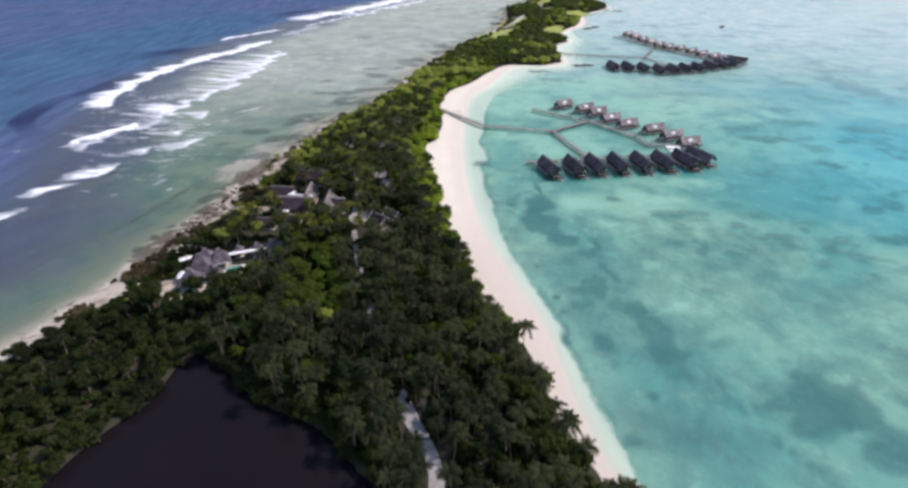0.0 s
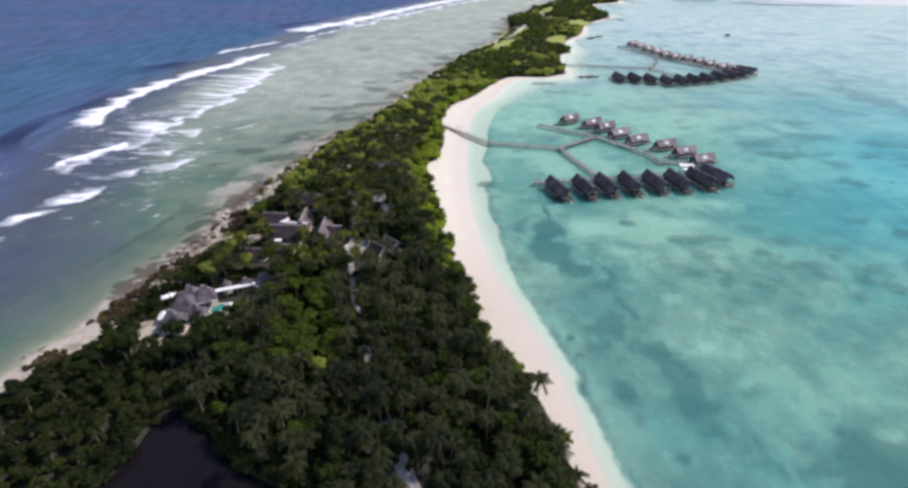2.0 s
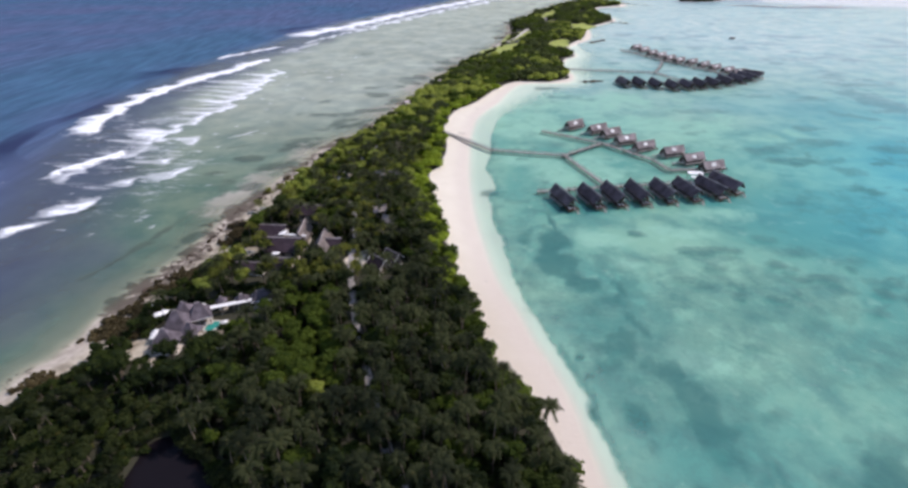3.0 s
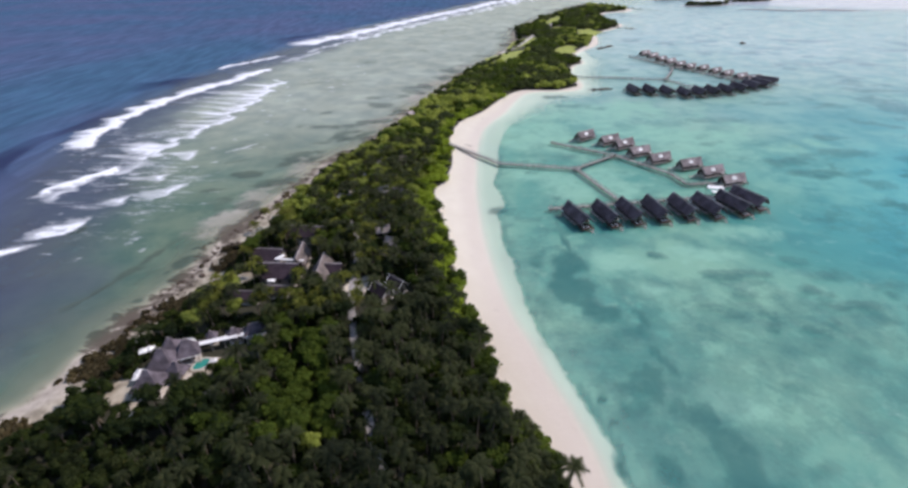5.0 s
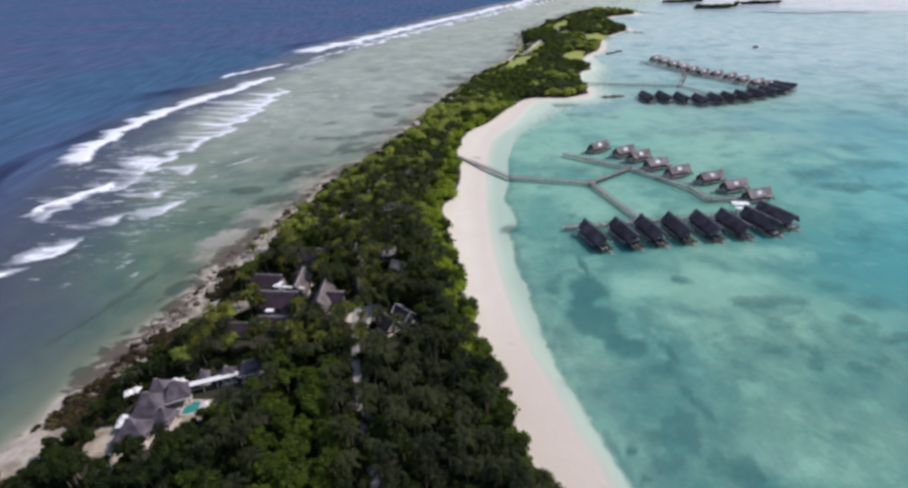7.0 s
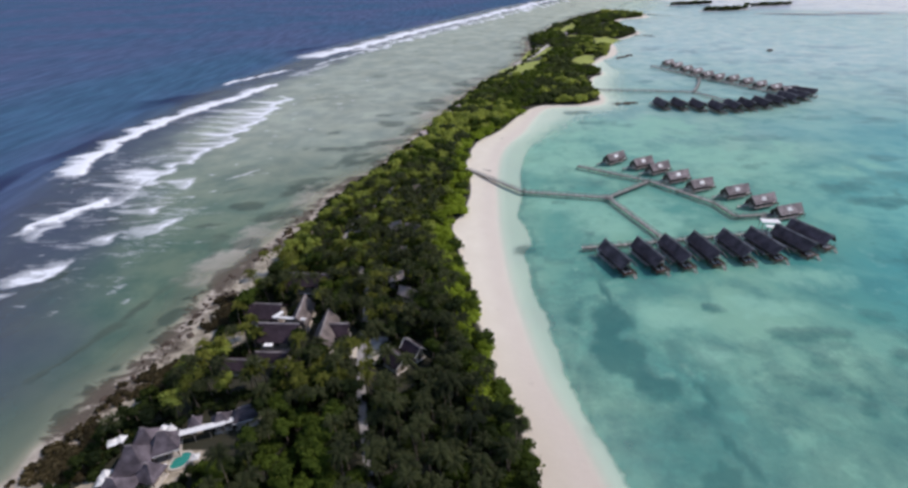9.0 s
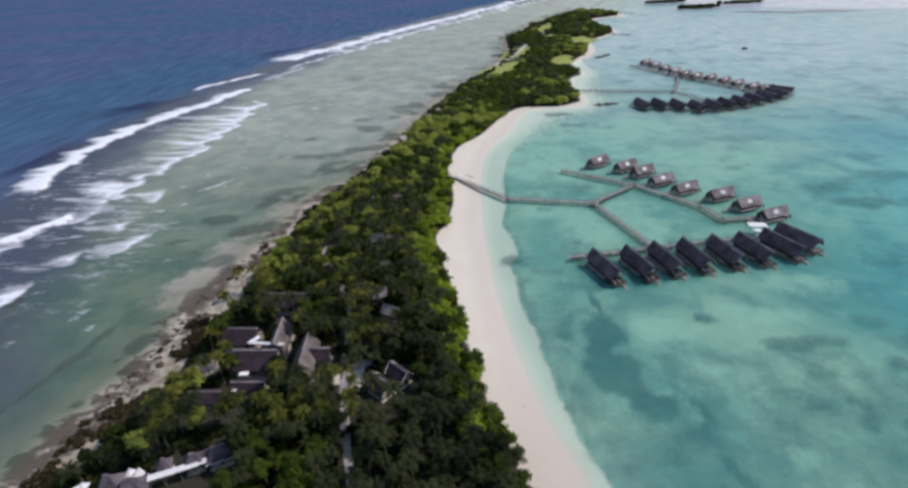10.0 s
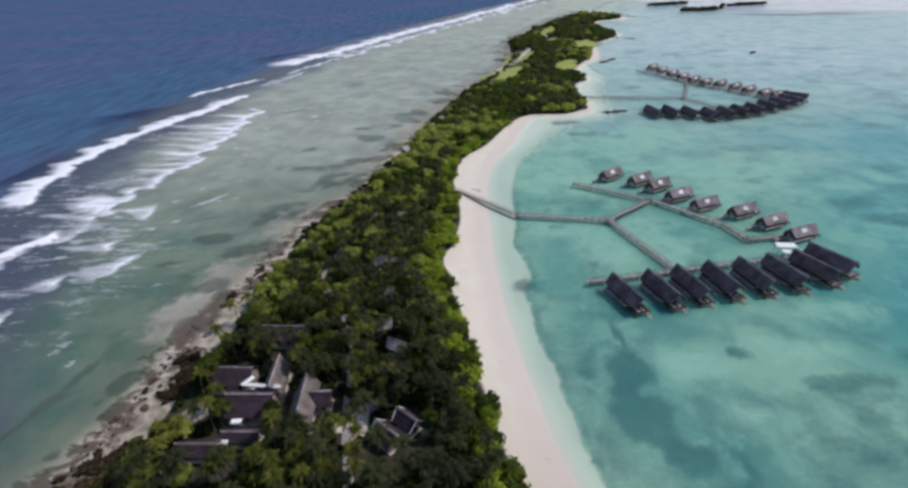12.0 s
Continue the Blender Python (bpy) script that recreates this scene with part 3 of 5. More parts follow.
def front(points, reach, power, ragged=4.0, streaks=0.5, seed=31):
    """A front along a line of the plan; its foam thins out to seaward over the given reach."""
    line = curve(points, 8)
    sy, sx = line[:, 1], line[:, 0]
    skew = GY - 0.22 * (np.interp(GY, sy, sx) - GX)
    edge = np.interp(GY, sy, sx) + ragged * (wobble(0 * GX, skew, 15, seed) + 0.6 * wobble(0 * GX, skew, 6, seed + 1))
    back = edge - GX
    length = reach * (0.85 + (0.12 + 0.6 * streaks) * wobble(0 * GX, skew, 11, seed + 2))
    ends = smooth(GY, sy[0] - 5, sy[0] + 7) * (1 - smooth(GY, sy[-1] - 9, sy[-1] + 5))
    thread = 1 - streaks * (0.5 + 0.9 * wobble(back * 0.10, skew, 4.5, seed + 3, 2)) * smooth(back, 3, 14)
    body = smooth(back, -1.0, 1.5) * (1 - smooth(back, length * 0.35, length * 1.05))
    lip = 0.35 * smooth(back, -1.0, 0.5) * (1 - smooth(back, 1.5, 5))
    return power * ends * np.clip(body * thread + lip, 0, 1.2)


# Line, reach, power, raggedness and share of streaks of each front.
OUTER_FRONTS = [
    ([(-250, 352), (-259, 426), (-248, 492), (-226, 545), (-206, 612)], 30, 1.15, 3.5, 0.35),
    ([(-196, 330), (-193, 360), (-188, 390), (-182, 415), (-178, 462), (-174, 515), (-176, 560)], 74, 0.90, 9, 0.95),
    ([(-222, 279), (-218, 294), (-211, 308), (-205, 325)], 15, 1.1, 4, 0.3),
    ([(-214, 272), (-208, 296), (-201, 318), (-200, 345)], 44, 0.68, 7, 0.9),
    ([(-205, 338), (-201, 346), (-198, 362)], 40, 0.90, 5, 0.8),
]
INNER_FRONTS = [
    ([(-169, 332), (-168, 341), (-171, 352)], 34, 0.85, 4, 0.8),
    ([(-172, 298), (-169, 306), (-164, 314)], 32, 0.90, 4, 0.8),
    ([(-159, 274), (-156, 284), (-150, 300)], 22, 0.8, 4, 0.7),
    ([(-180, 268), (-177, 275), (-172, 283)], 30, 0.9, 4, 0.8),
    ([(-194, 233), (-185, 240), (-180, 256)], 30, 0.95, 3, 0.45),
    ([(-200, 214), (-194, 220), (-187, 230)], 26, 1.05, 3, 0.4),
    ([(-206, 186), (-198, 194), (-192, 204)], 30, 0.85, 3, 0.6),
    ([(-151, 345), (-144, 354), (-136, 364)], 5, 0.75, 1, 0.2),
]
FAR_FRONTS = [
    ([(-264, 612), (-246, 645), (-212, 690)], 18, 1.1, 4, 0.4),
    ([(-206, 650), (-190, 690), (-170, 730)], 30, 0.6, 5, 0.8),
    ([(-196, 712), (-176, 760), (-150, 820)], 14, 0.75, 4, 0.6),
    ([(-206, 770), (-178, 830), (-128, 930), (-79, 1033), (60, 1290), (261, 1681), (520, 2060)], 55, 1.25, 6, 0.3),
    ([(-150, 800), (-98, 920), (-35, 1050), (100, 1290), (285, 1620)], 75, 0.9, 12, 0.9),
]
for points, reach, power, ragged, streaks in OUTER_FRONTS + INNER_FRONTS + FAR_FRONTS:
    f = front(points, reach, power, ragged, streaks, 31 + int(-points[0][0]) % 17)
    foam, crest = np.maximum(foam, f), np.maximum(crest, f * f * (power > 1.0))
g = np.random.default_rng(41)
for i in range(60):
    wy = g.uniform(200, 640)
    wx = np.interp(wy, [200, 320, 420, 520, 600], [-150, -142, -135, -125, -110]) + g.uniform(-62, 12)
    length, half, power = g.uniform(3, 11), g.uniform(1.2, 2.6), g.uniform(0.35, 0.75)
    near = (np.abs(GX - wx) < 30) & (np.abs(GY - wy) < 30)
    u = (GX[near] - wx) * 0.95 - (GY[near] - wy) * 0.30
    v = (GY[near] - wy) * 0.95 + (GX[near] - wx) * 0.30
    comet = smooth(u, -length, 0) * (1 - smooth(u, 0, 2.2)) * (1 - smooth(np.abs(v + 0.02 * u * u), half * 0.4, half * 1.6))
    foam[near] = np.maximum(foam[near], power * comet)
foam = np.maximum(foam, 0.30 * smooth(1 - np.abs(-LAND - 0.5) / 2.0, 0, 1) * OCEAN)
lace = smooth(-OUT, -5, 15) * (1 - smooth(-OUT, 60, 120)) * smooth(GY, 185, 250) * (1 - smooth(GY, 640, 760))
foam = np.maximum(foam, lace * (0.22 + 0.24 * wobble(GX * 0.6, GY, 30, 56)))
swell = 0.3 * np.sin(OUT / 9 + 2 * wobble(GX, GY, 90, 51)) * smooth(OUT, -10, 40) * (1 - smooth(OUT, 60, 110)) * (1 - smooth(GY, 480, 600))
basin = np.interp(GY, [60, 180, 240, 300, 340, 420, 520, 700], [300, 178, 152, 168, 200, 240, 330, 470])
basin = smooth(GX - basin + 34 * wobble(GX, GY, 110, 61), -70, 110) * (side(GX, GY) < 0) * (1 - 0.85 * smooth(GY + 0.35 * GX + 50 * wobble(GX, GY, 90, 66), 330, 700))
# Where the outermost water takes its painted haze.
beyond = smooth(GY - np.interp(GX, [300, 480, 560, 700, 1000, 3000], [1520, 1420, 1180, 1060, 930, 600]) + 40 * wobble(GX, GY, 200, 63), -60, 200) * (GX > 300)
flat_depth = (0.50 * smooth(-LAND, -0.5, 9) + 0.50 * smooth(-LAND, 3, 24)) * (0.82 + 0.1 * wobble(GX, GY, 30, 65))
lagoon_depth = 0.16 * smooth(-LAND, -0.3, 2.6) + 0.10 * smooth(-LAND, 2, 7) + 0.08 * smooth(-LAND, 6, 24) - 0.10 * smooth(GY, 390, 440) * (1 - smooth(-LAND, 10, 60)) + 0.22 * basin * smooth(shelf, 0, 20)
depth = np.where(side(GX, GY) > 0, flat_depth, lagoon_depth)
depth = np.maximum(depth, np.maximum(smooth(OUT, -60, 30), 0.8 * beyond))
# Where the far lagoon takes its pale, hazed colour.
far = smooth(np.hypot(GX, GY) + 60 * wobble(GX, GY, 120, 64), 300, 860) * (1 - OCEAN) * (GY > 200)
shoal = (0.55 + 0.6 * wobble(GX * 0.8, GY, 24, 67)) * smooth(-LAND, -3, 3) * (1 - smooth(-LAND, 10, 36)) * OCEAN * smooth(GY, 190, 260) * (1 - smooth(GY, 560, 760))
teal = smooth(OUT + 25 * wobble(GX, GY, 80, 54), 10, 70) * (1 - smooth(OUT + 40 * wobble(GX, GY, 90, 55), 110, 260)) * smooth(GY, 180, 300) * (1 - smooth(GY, 700, 950))
# Dark bands painted as the shaded faces of swells.
trough_shade = smooth(np.sin(OUT / 13 + 3.0 * wobble(GX, GY, 120, 52)), 0.1, 0.9) * smooth(OUT, -70, -20) * (1 - smooth(OUT, 60, 140)) * (0.5 + 0.5 * wobble(GX, GY, 70, 53))
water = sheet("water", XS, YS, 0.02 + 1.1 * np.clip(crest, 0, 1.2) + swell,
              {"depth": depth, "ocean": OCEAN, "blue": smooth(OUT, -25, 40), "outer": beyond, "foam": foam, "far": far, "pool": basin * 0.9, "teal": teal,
               "weed": weed, "shoal": shoal, "grey": smooth(GY, 230, 480), "edge": smooth(-OUT + 14 * wobble(GX, GY, 40, 58), 10, 90), "shelf": np.clip(shelf, -20, 20) / (1 + 14 * smooth(GY, 375, 430)), "sand": pale, "trough_shade": trough_shade},
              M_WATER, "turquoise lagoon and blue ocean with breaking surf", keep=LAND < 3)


def flat_patch(name, outline, z, material, label, thick=0.0):
    bm = bmesh.new()
    f = bm.faces.new([bm.verts.new((x, y, z)) for x, y in outline])
    bmesh.ops.recalc_face_normals(bm, faces=[f])
    if f.normal.z < 0:
        f.normal_flip()
    bmesh.ops.triangulate(bm, faces=[f])
    me = bpy.data.meshes.new(name)
    bm.to_mesh(me)
    bm.free()
    me.materials.append(material)
    return tagged(new(name, me), label, kind="structure")


pond_water = flat_patch("pond_water", POND, 0.95, M_POND, "still black pond among the trees")


def ribbon(name, line, width, material, label, lift=0.06):
    """A path that follows the ground."""
    fine = np.vstack([np.linspace(a, b, 3)[:-1] for a, b in zip(line, line[1:])] + [line[-1:]])
    way = np.gradient(fine, axis=0)
    way /= np.linalg.norm(way, axis=1)[:, None] + 1e-9
    across = np.stack([-way[:, 1], way[:, 0]], -1)
    rows = []
    for k in (-1, -0.4, 0.4, 1):
        p = fine + across * width * 0.5 * k * (1 + 0.16 * wobble(fine[:, 0] * (1 + 0.1 * k), fine[:, 1], 6, 71)[:, None])
        rows.append(np.c_[p, height(p[:, 0], p[:, 1]) + lift])
    co = np.stack(rows, 1).reshape(-1, 3)
    i = np.arange(len(co)).reshape(-1, 4)
    quads = np.stack([i[:-1, :-1], i[1:, :-1], i[1:, 1:], i[:-1, 1:]], -1).reshape(-1, 4)[:, ::-1]
    me = raw_mesh(name, co, quads.ravel(), np.full(len(quads), 4), material)
    return tagged(new(name, me), label, kind="structure")


near_road = ribbon("road", ROAD[ROAD[:, 1] <= 97], 3.8, M_PATH, "wide grey sand track through the palms")
road = ribbon("road", ROAD[ROAD[:, 1] >= 95], 2.4, M_PATH, "narrow grey sand track through the palms")
far_path = ribbon("path", FAR_PATH, 6.0, M_PAVING, "pale sand path across the far lawn")
spur = ribbon("path", SPUR, 1.6, M_PATH, "pale sand footpath under the palms")
lane = ribbon("path", LANE, 3.0, M_PATH, "short grey sand lane to a bungalow")


# ---- building blocks ----
def part(name, bm, material, parent=None, label="", smooth_shade=False):
    """Links a bmesh as one mesh object under a thing or a part."""
    bmesh.ops.recalc_face_normals(bm, faces=bm.faces)
    me = bpy.data.meshes.new(name)
    bm.to_mesh(me)
    bm.free()
    me.materials.append(material)
    if smooth_shade:
        me.polygons.foreach_set("use_smooth", np.ones(len(me.polygons), bool))
    ob = new(name, me)
    ob.parent = parent
    return tagged(ob, label)


def thing(name, m, label, category, group=""):
    ob = new(name)
    ob.empty_display_size = 0.5
    ob.matrix_world = m
    return tagged(ob, label, category, group)


def box(bm, size, at=(0, 0, 0), turn=0.0, bevel=0.0):
    m = pose(*at, 0, 0, turn) @ Matrix.Diagonal((*size, 1))
    made = bmesh.ops.create_cube(bm, size=1, matrix=m)["verts"]
    if bevel:
        edges = {e for v in made for e in v.link_edges}
        bmesh.ops.bevel(bm, geom=list(edges), offset=bevel, segments=1, affect="EDGES")
    return bm


def boxed(size, at=(0, 0, 0), turn=0.0, bevel=0.0):
    return box(bmesh.new(), size, at, turn, bevel)


def pole(bm, a, b, r, sides=6, r2=None):
    a, b = Vector(a), Vector(b)
    m = Matrix.Translation((a + b) / 2) @ (b - a).to_track_quat("Z", "Y").to_matrix().to_4x4()
    bmesh.ops.create_cone(bm, cap_ends=True, segments=sides, radius1=r, radius2=r if r2 is None else r2, depth=(b - a).length, matrix=m)
    return bm


def gable(length, width, eave, ridge, thick=0.35, prow=0.0, sag=0.0, steps=5):
    """A thick two-sided roof with its ridge along x, a ridge that overshoots the eaves and slightly uneven slopes."""
    bm = bmesh.new()
    rng = random.Random(int(length * 100 + width * 10))
    for s in (-1, 1):
        top, low = [], []
        for i in range(steps + 1):
            k = i / steps
            row_t, row_l = [], []
            for j in range(4):
                f = j / 3
                half = length / 2 + prow * (1 - f)
                x = (2 * k - 1) * half
                y = s * (0.02 + (width / 2) * f)
                z = ridge + (eave - ridge) * f - sag * math.sin(math.pi * f) - sag * 0.6 * math.sin(math.pi * k) * (1 - f)
                z += rng.uniform(-0.05, 0.05) if 0 < j < 3 else 0
                row_t.append(bm.verts.new((x, y, z)))
                row_l.append(bm.verts.new((x * 0.985, y * 0.97, z - thick)))
            top.append(row_t), low.append(row_l)
        for i in range(steps):
            for j in range(3):
                bm.faces.new((top[i][j], top[i + 1][j], top[i + 1][j + 1], top[i][j + 1]))
                bm.faces.new((low[i][j], low[i][j + 1], low[i + 1][j + 1], low[i + 1][j]))
            bm.faces.new((top[i][3], top[i + 1][3], low[i + 1][3], low[i][3]))
            bm.faces.new((top[i][0], low[i][0], low[i + 1][0], top[i + 1][0]))
        for i in (0, steps):
            for j in range(3):
                bm.faces.new((top[i][j], top[i][j + 1], low[i][j + 1], low[i][j]))
    return bm


def hip(length, width, eave, ridge, flat=0.0, thick=0.3, rings=4):
    """A thick pavilion roof whose four slopes swing up to a short ridge along x."""
    bm = bmesh.new()
    outer, inner = [], []
    for i in range(rings + 1):
        f = i / rings
        hx, hy = length / 2 * f + flat / 2 * (1 - f), width / 2 * f + 0.05 * (1 - f)
        z = ridge + (eave - ridge) * f**0.8
        loop_o, loop_i = [], []
        for sx, sy in ((-1, -1), (0, -1), (1, -1), (1, 0), (1, 1), (0, 1), (-1, 1), (-1, 0)):
            loop_o.append(bm.verts.new((sx * hx, sy * hy, z)))
            loop_i.append(bm.verts.new((sx * hx * 0.97, sy * hy * 0.97, z - thick)))
        outer.append(loop_o), inner.append(loop_i)
    for i in range(rings):
        for j in range(8):
            k = (j + 1) % 8
            bm.faces.new((outer[i][j], outer[i][k], outer[i + 1][k], outer[i + 1][j]))
            bm.faces.new((inner[i][j], inner[i + 1][j], inner[i + 1][k], inner[i][k]))
    for j in range(8):
        k = (j + 1) % 8
        bm.faces.new((outer[-1][j], outer[-1][k], inner[-1][k], inner[-1][j]))
    bm.faces.new(outer[0])
    return bm


def gable_wall(width, base, eave, ridge, thick=0.18):
    """An upright five-cornered end wall in the plane x = 0."""
    bm = bmesh.new()
    shape = [(-width / 2, base), (width / 2, base), (width / 2, eave), (0, ridge), (-width / 2, eave)]
    a = [bm.verts.new((-thick / 2, y, z)) for y, z in shape]
    b = [bm.verts.new((thick / 2, y, z)) for y, z in shape]
    bm.faces.new(a), bm.faces.new(b[::-1])
    for i in range(5):
        bm.faces.new((a[i], a[(i + 1) % 5], b[(i + 1) % 5], b[i]))
    return bm


def shifted(bm, *place):
    bmesh.ops.translate(bm, verts=bm.verts, vec=place)
    return bm


# ---- water villas ----
def water_villa(bridge, skylight, label, group, span=16.6):
    """A stilted villa, its ridge along x and its sea deck at the +x end."""
    v = thing("water_villa", Matrix(), label, "water villa", group)
    part("deck", boxed((12.5, 8.4, 0.22), (-1.8, 0, 1.72), bevel=0.04), M_TIMBER, v)
    part("sea_deck", boxed((5.4, 6.0, 0.18), (7.2, 0, 1.40), bevel=0.03), M_DARKWOOD, v, "dark timber sun deck")
    for x in (-7.4, -2.5, 2.8, 6.6, 9.6):
        for y in (-3.2, 3.2):
            part("post", pole(bmesh.new(), (x, y * (0.9 if x > 5 else 1.1), -2.4), (x, y * (0.9 if x > 5 else 1.1), 1.62 if x < 5 else 1.32), 0.16), M_DARKWOOD, v)
    for y in (-2.9, 2.9):
        w = part("side_wall", boxed((12.2, 0.18, 2.5), (-1.6, y, 3.08)), M_DARKWOOD, v)
        for x in (-5.0, -1.0, 2.6):
            part("window", boxed((1.5, 0.06, 1.3), (x, y + math.copysign(0.11, y), 3.2)), M_GLASS, w)
    for x, s in ((-7.6, -1), (4.4, 1)):
        g = part("end_wall", shifted(gable_wall(5.8, 1.84, 4.0, 6.4), x, 0, 0), M_DARKWOOD, v)
        part("door", boxed((0.08, 2.6 if s > 0 else 1.1, 2.1), (x + s * 0.13, 0, 2.9)), M_GLASS if s > 0 else M_TIMBER, g)
    # Back-row roofs take the lit copy of the thatch, front-row roofs the shaded one.
    roof = part("roof", gable(span, 7.2, 3.6, 7.4, 0.35, 0.7, 0.12), M_THATCH_LIT if skylight else M_THATCH, v, "steep thatched gable roof")
    part("ridge_cap", gable(span + 1.0, 0.9, 7.10, 7.54, 0.1, 0.35), M_THATCH_GREY, roof)
    for x in (-span / 2 - 0.05, span / 2 + 0.05):
        for y in (-1, 1):
            b = pole(bmesh.new(), (x, y * 3.55, 3.52), (x * 1.08, 0, 7.34), 0.09, 4)
            part("bargeboard", b, M_TIMBER, roof)
    if skylight:
        slope = math.atan2(7.4 - 3.6, 3.6)
        bm = boxed((2.9, 2.2, 0.12))
        bmesh.ops.transform(bm, matrix=pose(-0.6, -1.75, 5.62, math.degrees(slope), 0, 0), verts=bm.verts)
        part("skylight", bm, M_WHITE, roof, "white roof light")
    for y in (-3.2, 3.2):
        rail = boxed((5.0, 0.08, 0.08), (7.3, y * 0.92, 2.35))
        for i in range(5):
            box(rail, (0.08, 0.08, 0.95), (4.9 + 1.2 * i, y * 0.92, 1.92))
        part("deck_rail", rail, M_DARKWOOD, v)
    stair = part("stair", pole(bmesh.new(), (9.85, 1.6, 1.26), (11.75, 1.6, -0.26), 0.09, 4), M_TIMBER, v)
    for i in range(6):
        part("tread", boxed((0.34, 1.4, 0.07), (10.05 + 0.3 * i, 1.6, 1.25 - 0.24 * i)), M_TIMBER, stair)
    for y in (-1.5, 0.4):
        bed = part("sunbed", box(boxed((1.9, 0.65, 0.12), (8.0, y, 1.80)), (0.6, 0.65, 0.10), (8.9, y, 1.95)), M_WHITE, v, "white cushioned sunbed")
        for x in (7.3, 8.7):
            part("sunbed_leg", boxed((0.08, 0.6, 0.30), (x, y, 1.62)), M_TIMBER, bed)
    if bridge:
        part("bridge", boxed((bridge, 1.5, 0.18), (-8.0 - bridge / 2, 1.2, 1.70)), M_TIMBER, v)
        for k in (0.35, 0.95):
            for y in (0.55, 1.85):
                part("post", pole(bmesh.new(), (-8 - bridge * k, y, -2.4), (-8 - bridge * k, y, 2.5), 0.10), M_DARKWOOD, v)
    screen = boxed((3.2, 0.10, 1.7), (-8.6, -2.6, 2.66))
    part("screen", screen, M_WHITE if not skylight else M_TIMBER, v)
    return v


NEAR, FAR = "villas of the near jetty", "villas of the far jetty"
BAY = "dark steep thatched water villa on stilts, deck facing open lagoon"
ARM = "thatched water villa on stilts with a white roof light"
front = water_villa(1.6, False, BAY, NEAR, 17.4)
FRONT = [(50.2, 246.2, -71), (63.8, 247.8, -73), (75.4, 250.0, -76), (87.8, 251.8, -78), (100.8, 253.6, -78), (113.2, 255.0, -75), (126.0, 257.3, -69), (135.6, 262.6, -66)]
front.matrix_world = pose(FRONT[0][0], FRONT[0][1], 0, 0, 0, FRONT[0][2])
for x, y, a in FRONT[1:]:
    copy_thing(front, pose(x, y, 0, 0, 0, a))
back = water_villa(6.5, True, ARM, NEAR, 14.6)
BACK = [(78.2, 361.3, 32), (91.7, 352.2, 27), (98.5, 344.0, 27), (104.0, 330.5, 21), (112.0, 318.9, 20), (125.8, 309.5, 18), (133.0, 297.9, 19), (138.8, 286.0, 17)]
back.matrix_world = pose(BACK[0][0], BACK[0][1], 0, 0, 0, BACK[0][2]) @ Matrix.Scale(0.88, 4)
for x, y, a in BACK[1:]:
    copy_thing(back, pose(x, y, 0, 0, 0, a))
FRONT_FAR = [(145.6, 481.4, -79), (158.6, 479.0, -79), (171.6, 474.7, -81), (184.0, 468.5, -82), (197.0, 470.5, -82), (209.0, 473.5, -82), (222.0, 477.0, -79),
             (236.0, 484.0, -77), (250.0, 491.5, -74), (262.0, 499.0, -66), (272.0, 508.0, -45)]
for x, y, a in FRONT_FAR:
    tagged(copy_thing(front, pose(x, y, 0, 0, 0, a)), group=FAR)
BACK_FAR = [(209.6, 653.7, 30), (213.5, 637.5, 30), (216.5, 618.5, 30), (221.0, 603.8, 30), (225.0, 588.0, 28), (230.5, 575.5, 28), (240.0, 567.0, 28), (247.0, 554.0, 28),
            (252.5, 541.0, 28), (259.0, 528.0, 24), (266.0, 519.0, 10)]
for x, y, a in BACK_FAR:
    tagged(copy_thing(back, pose(x, y, 0, 0, 0, a)), group=FAR)


# ---- jetties ----
def jetty(lines, label, spacing, width=1.9, z=1.75):
    """Timber walkways on piles, with a rail on both sides."""
    j = thing("jetty", Matrix(), label, "jetty")
    share = {}
    for line in lines:
        for (ax, ay), (bx, by) in zip(line, line[1:]):
            a, b = Vector((ax, ay, 0)), Vector((bx, by, 0))
            way = (b - a).normalized()
            across, length = Vector((-way.y, way.x, 0)), (b - a).length
            angle = math.degrees(math.atan2(way.y, way.x))
            mid = (a + b) / 2
            part("deck", boxed((length + 0.6, width, 0.16), (mid.x, mid.y, z), angle), M_TIMBER, j)
            for s in (-1, 1):
                c = mid + across * s * (width / 2 - 0.05)
                part("handrail", box(boxed((length, 0.10, 0.09), (c.x, c.y, z + 1.05), angle), (length, 0.06, 0.06), (c.x, c.y, z + 0.6), angle), M_TIMBER, j)
                part("beam", boxed((length, 0.18, 0.28), (c.x, c.y, z - 0.24), angle), M_DARKWOOD, j)
                for i in range(int(length / spacing) + 1):
                    p = a + way * (0.4 + i * spacing) + across * s * (width / 2 + 0.05)
                    if "post" not in share:
                        share["post"] = part("post", pole(bmesh.new(), (0, 0, -2.6), (0, 0, z + 1.02), 0.10), M_DARKWOOD, j)
                        share["post"].location = p
                    else:
                        o = new("post", share["post"].data)
                        o.parent, o.location = j, p
    return j


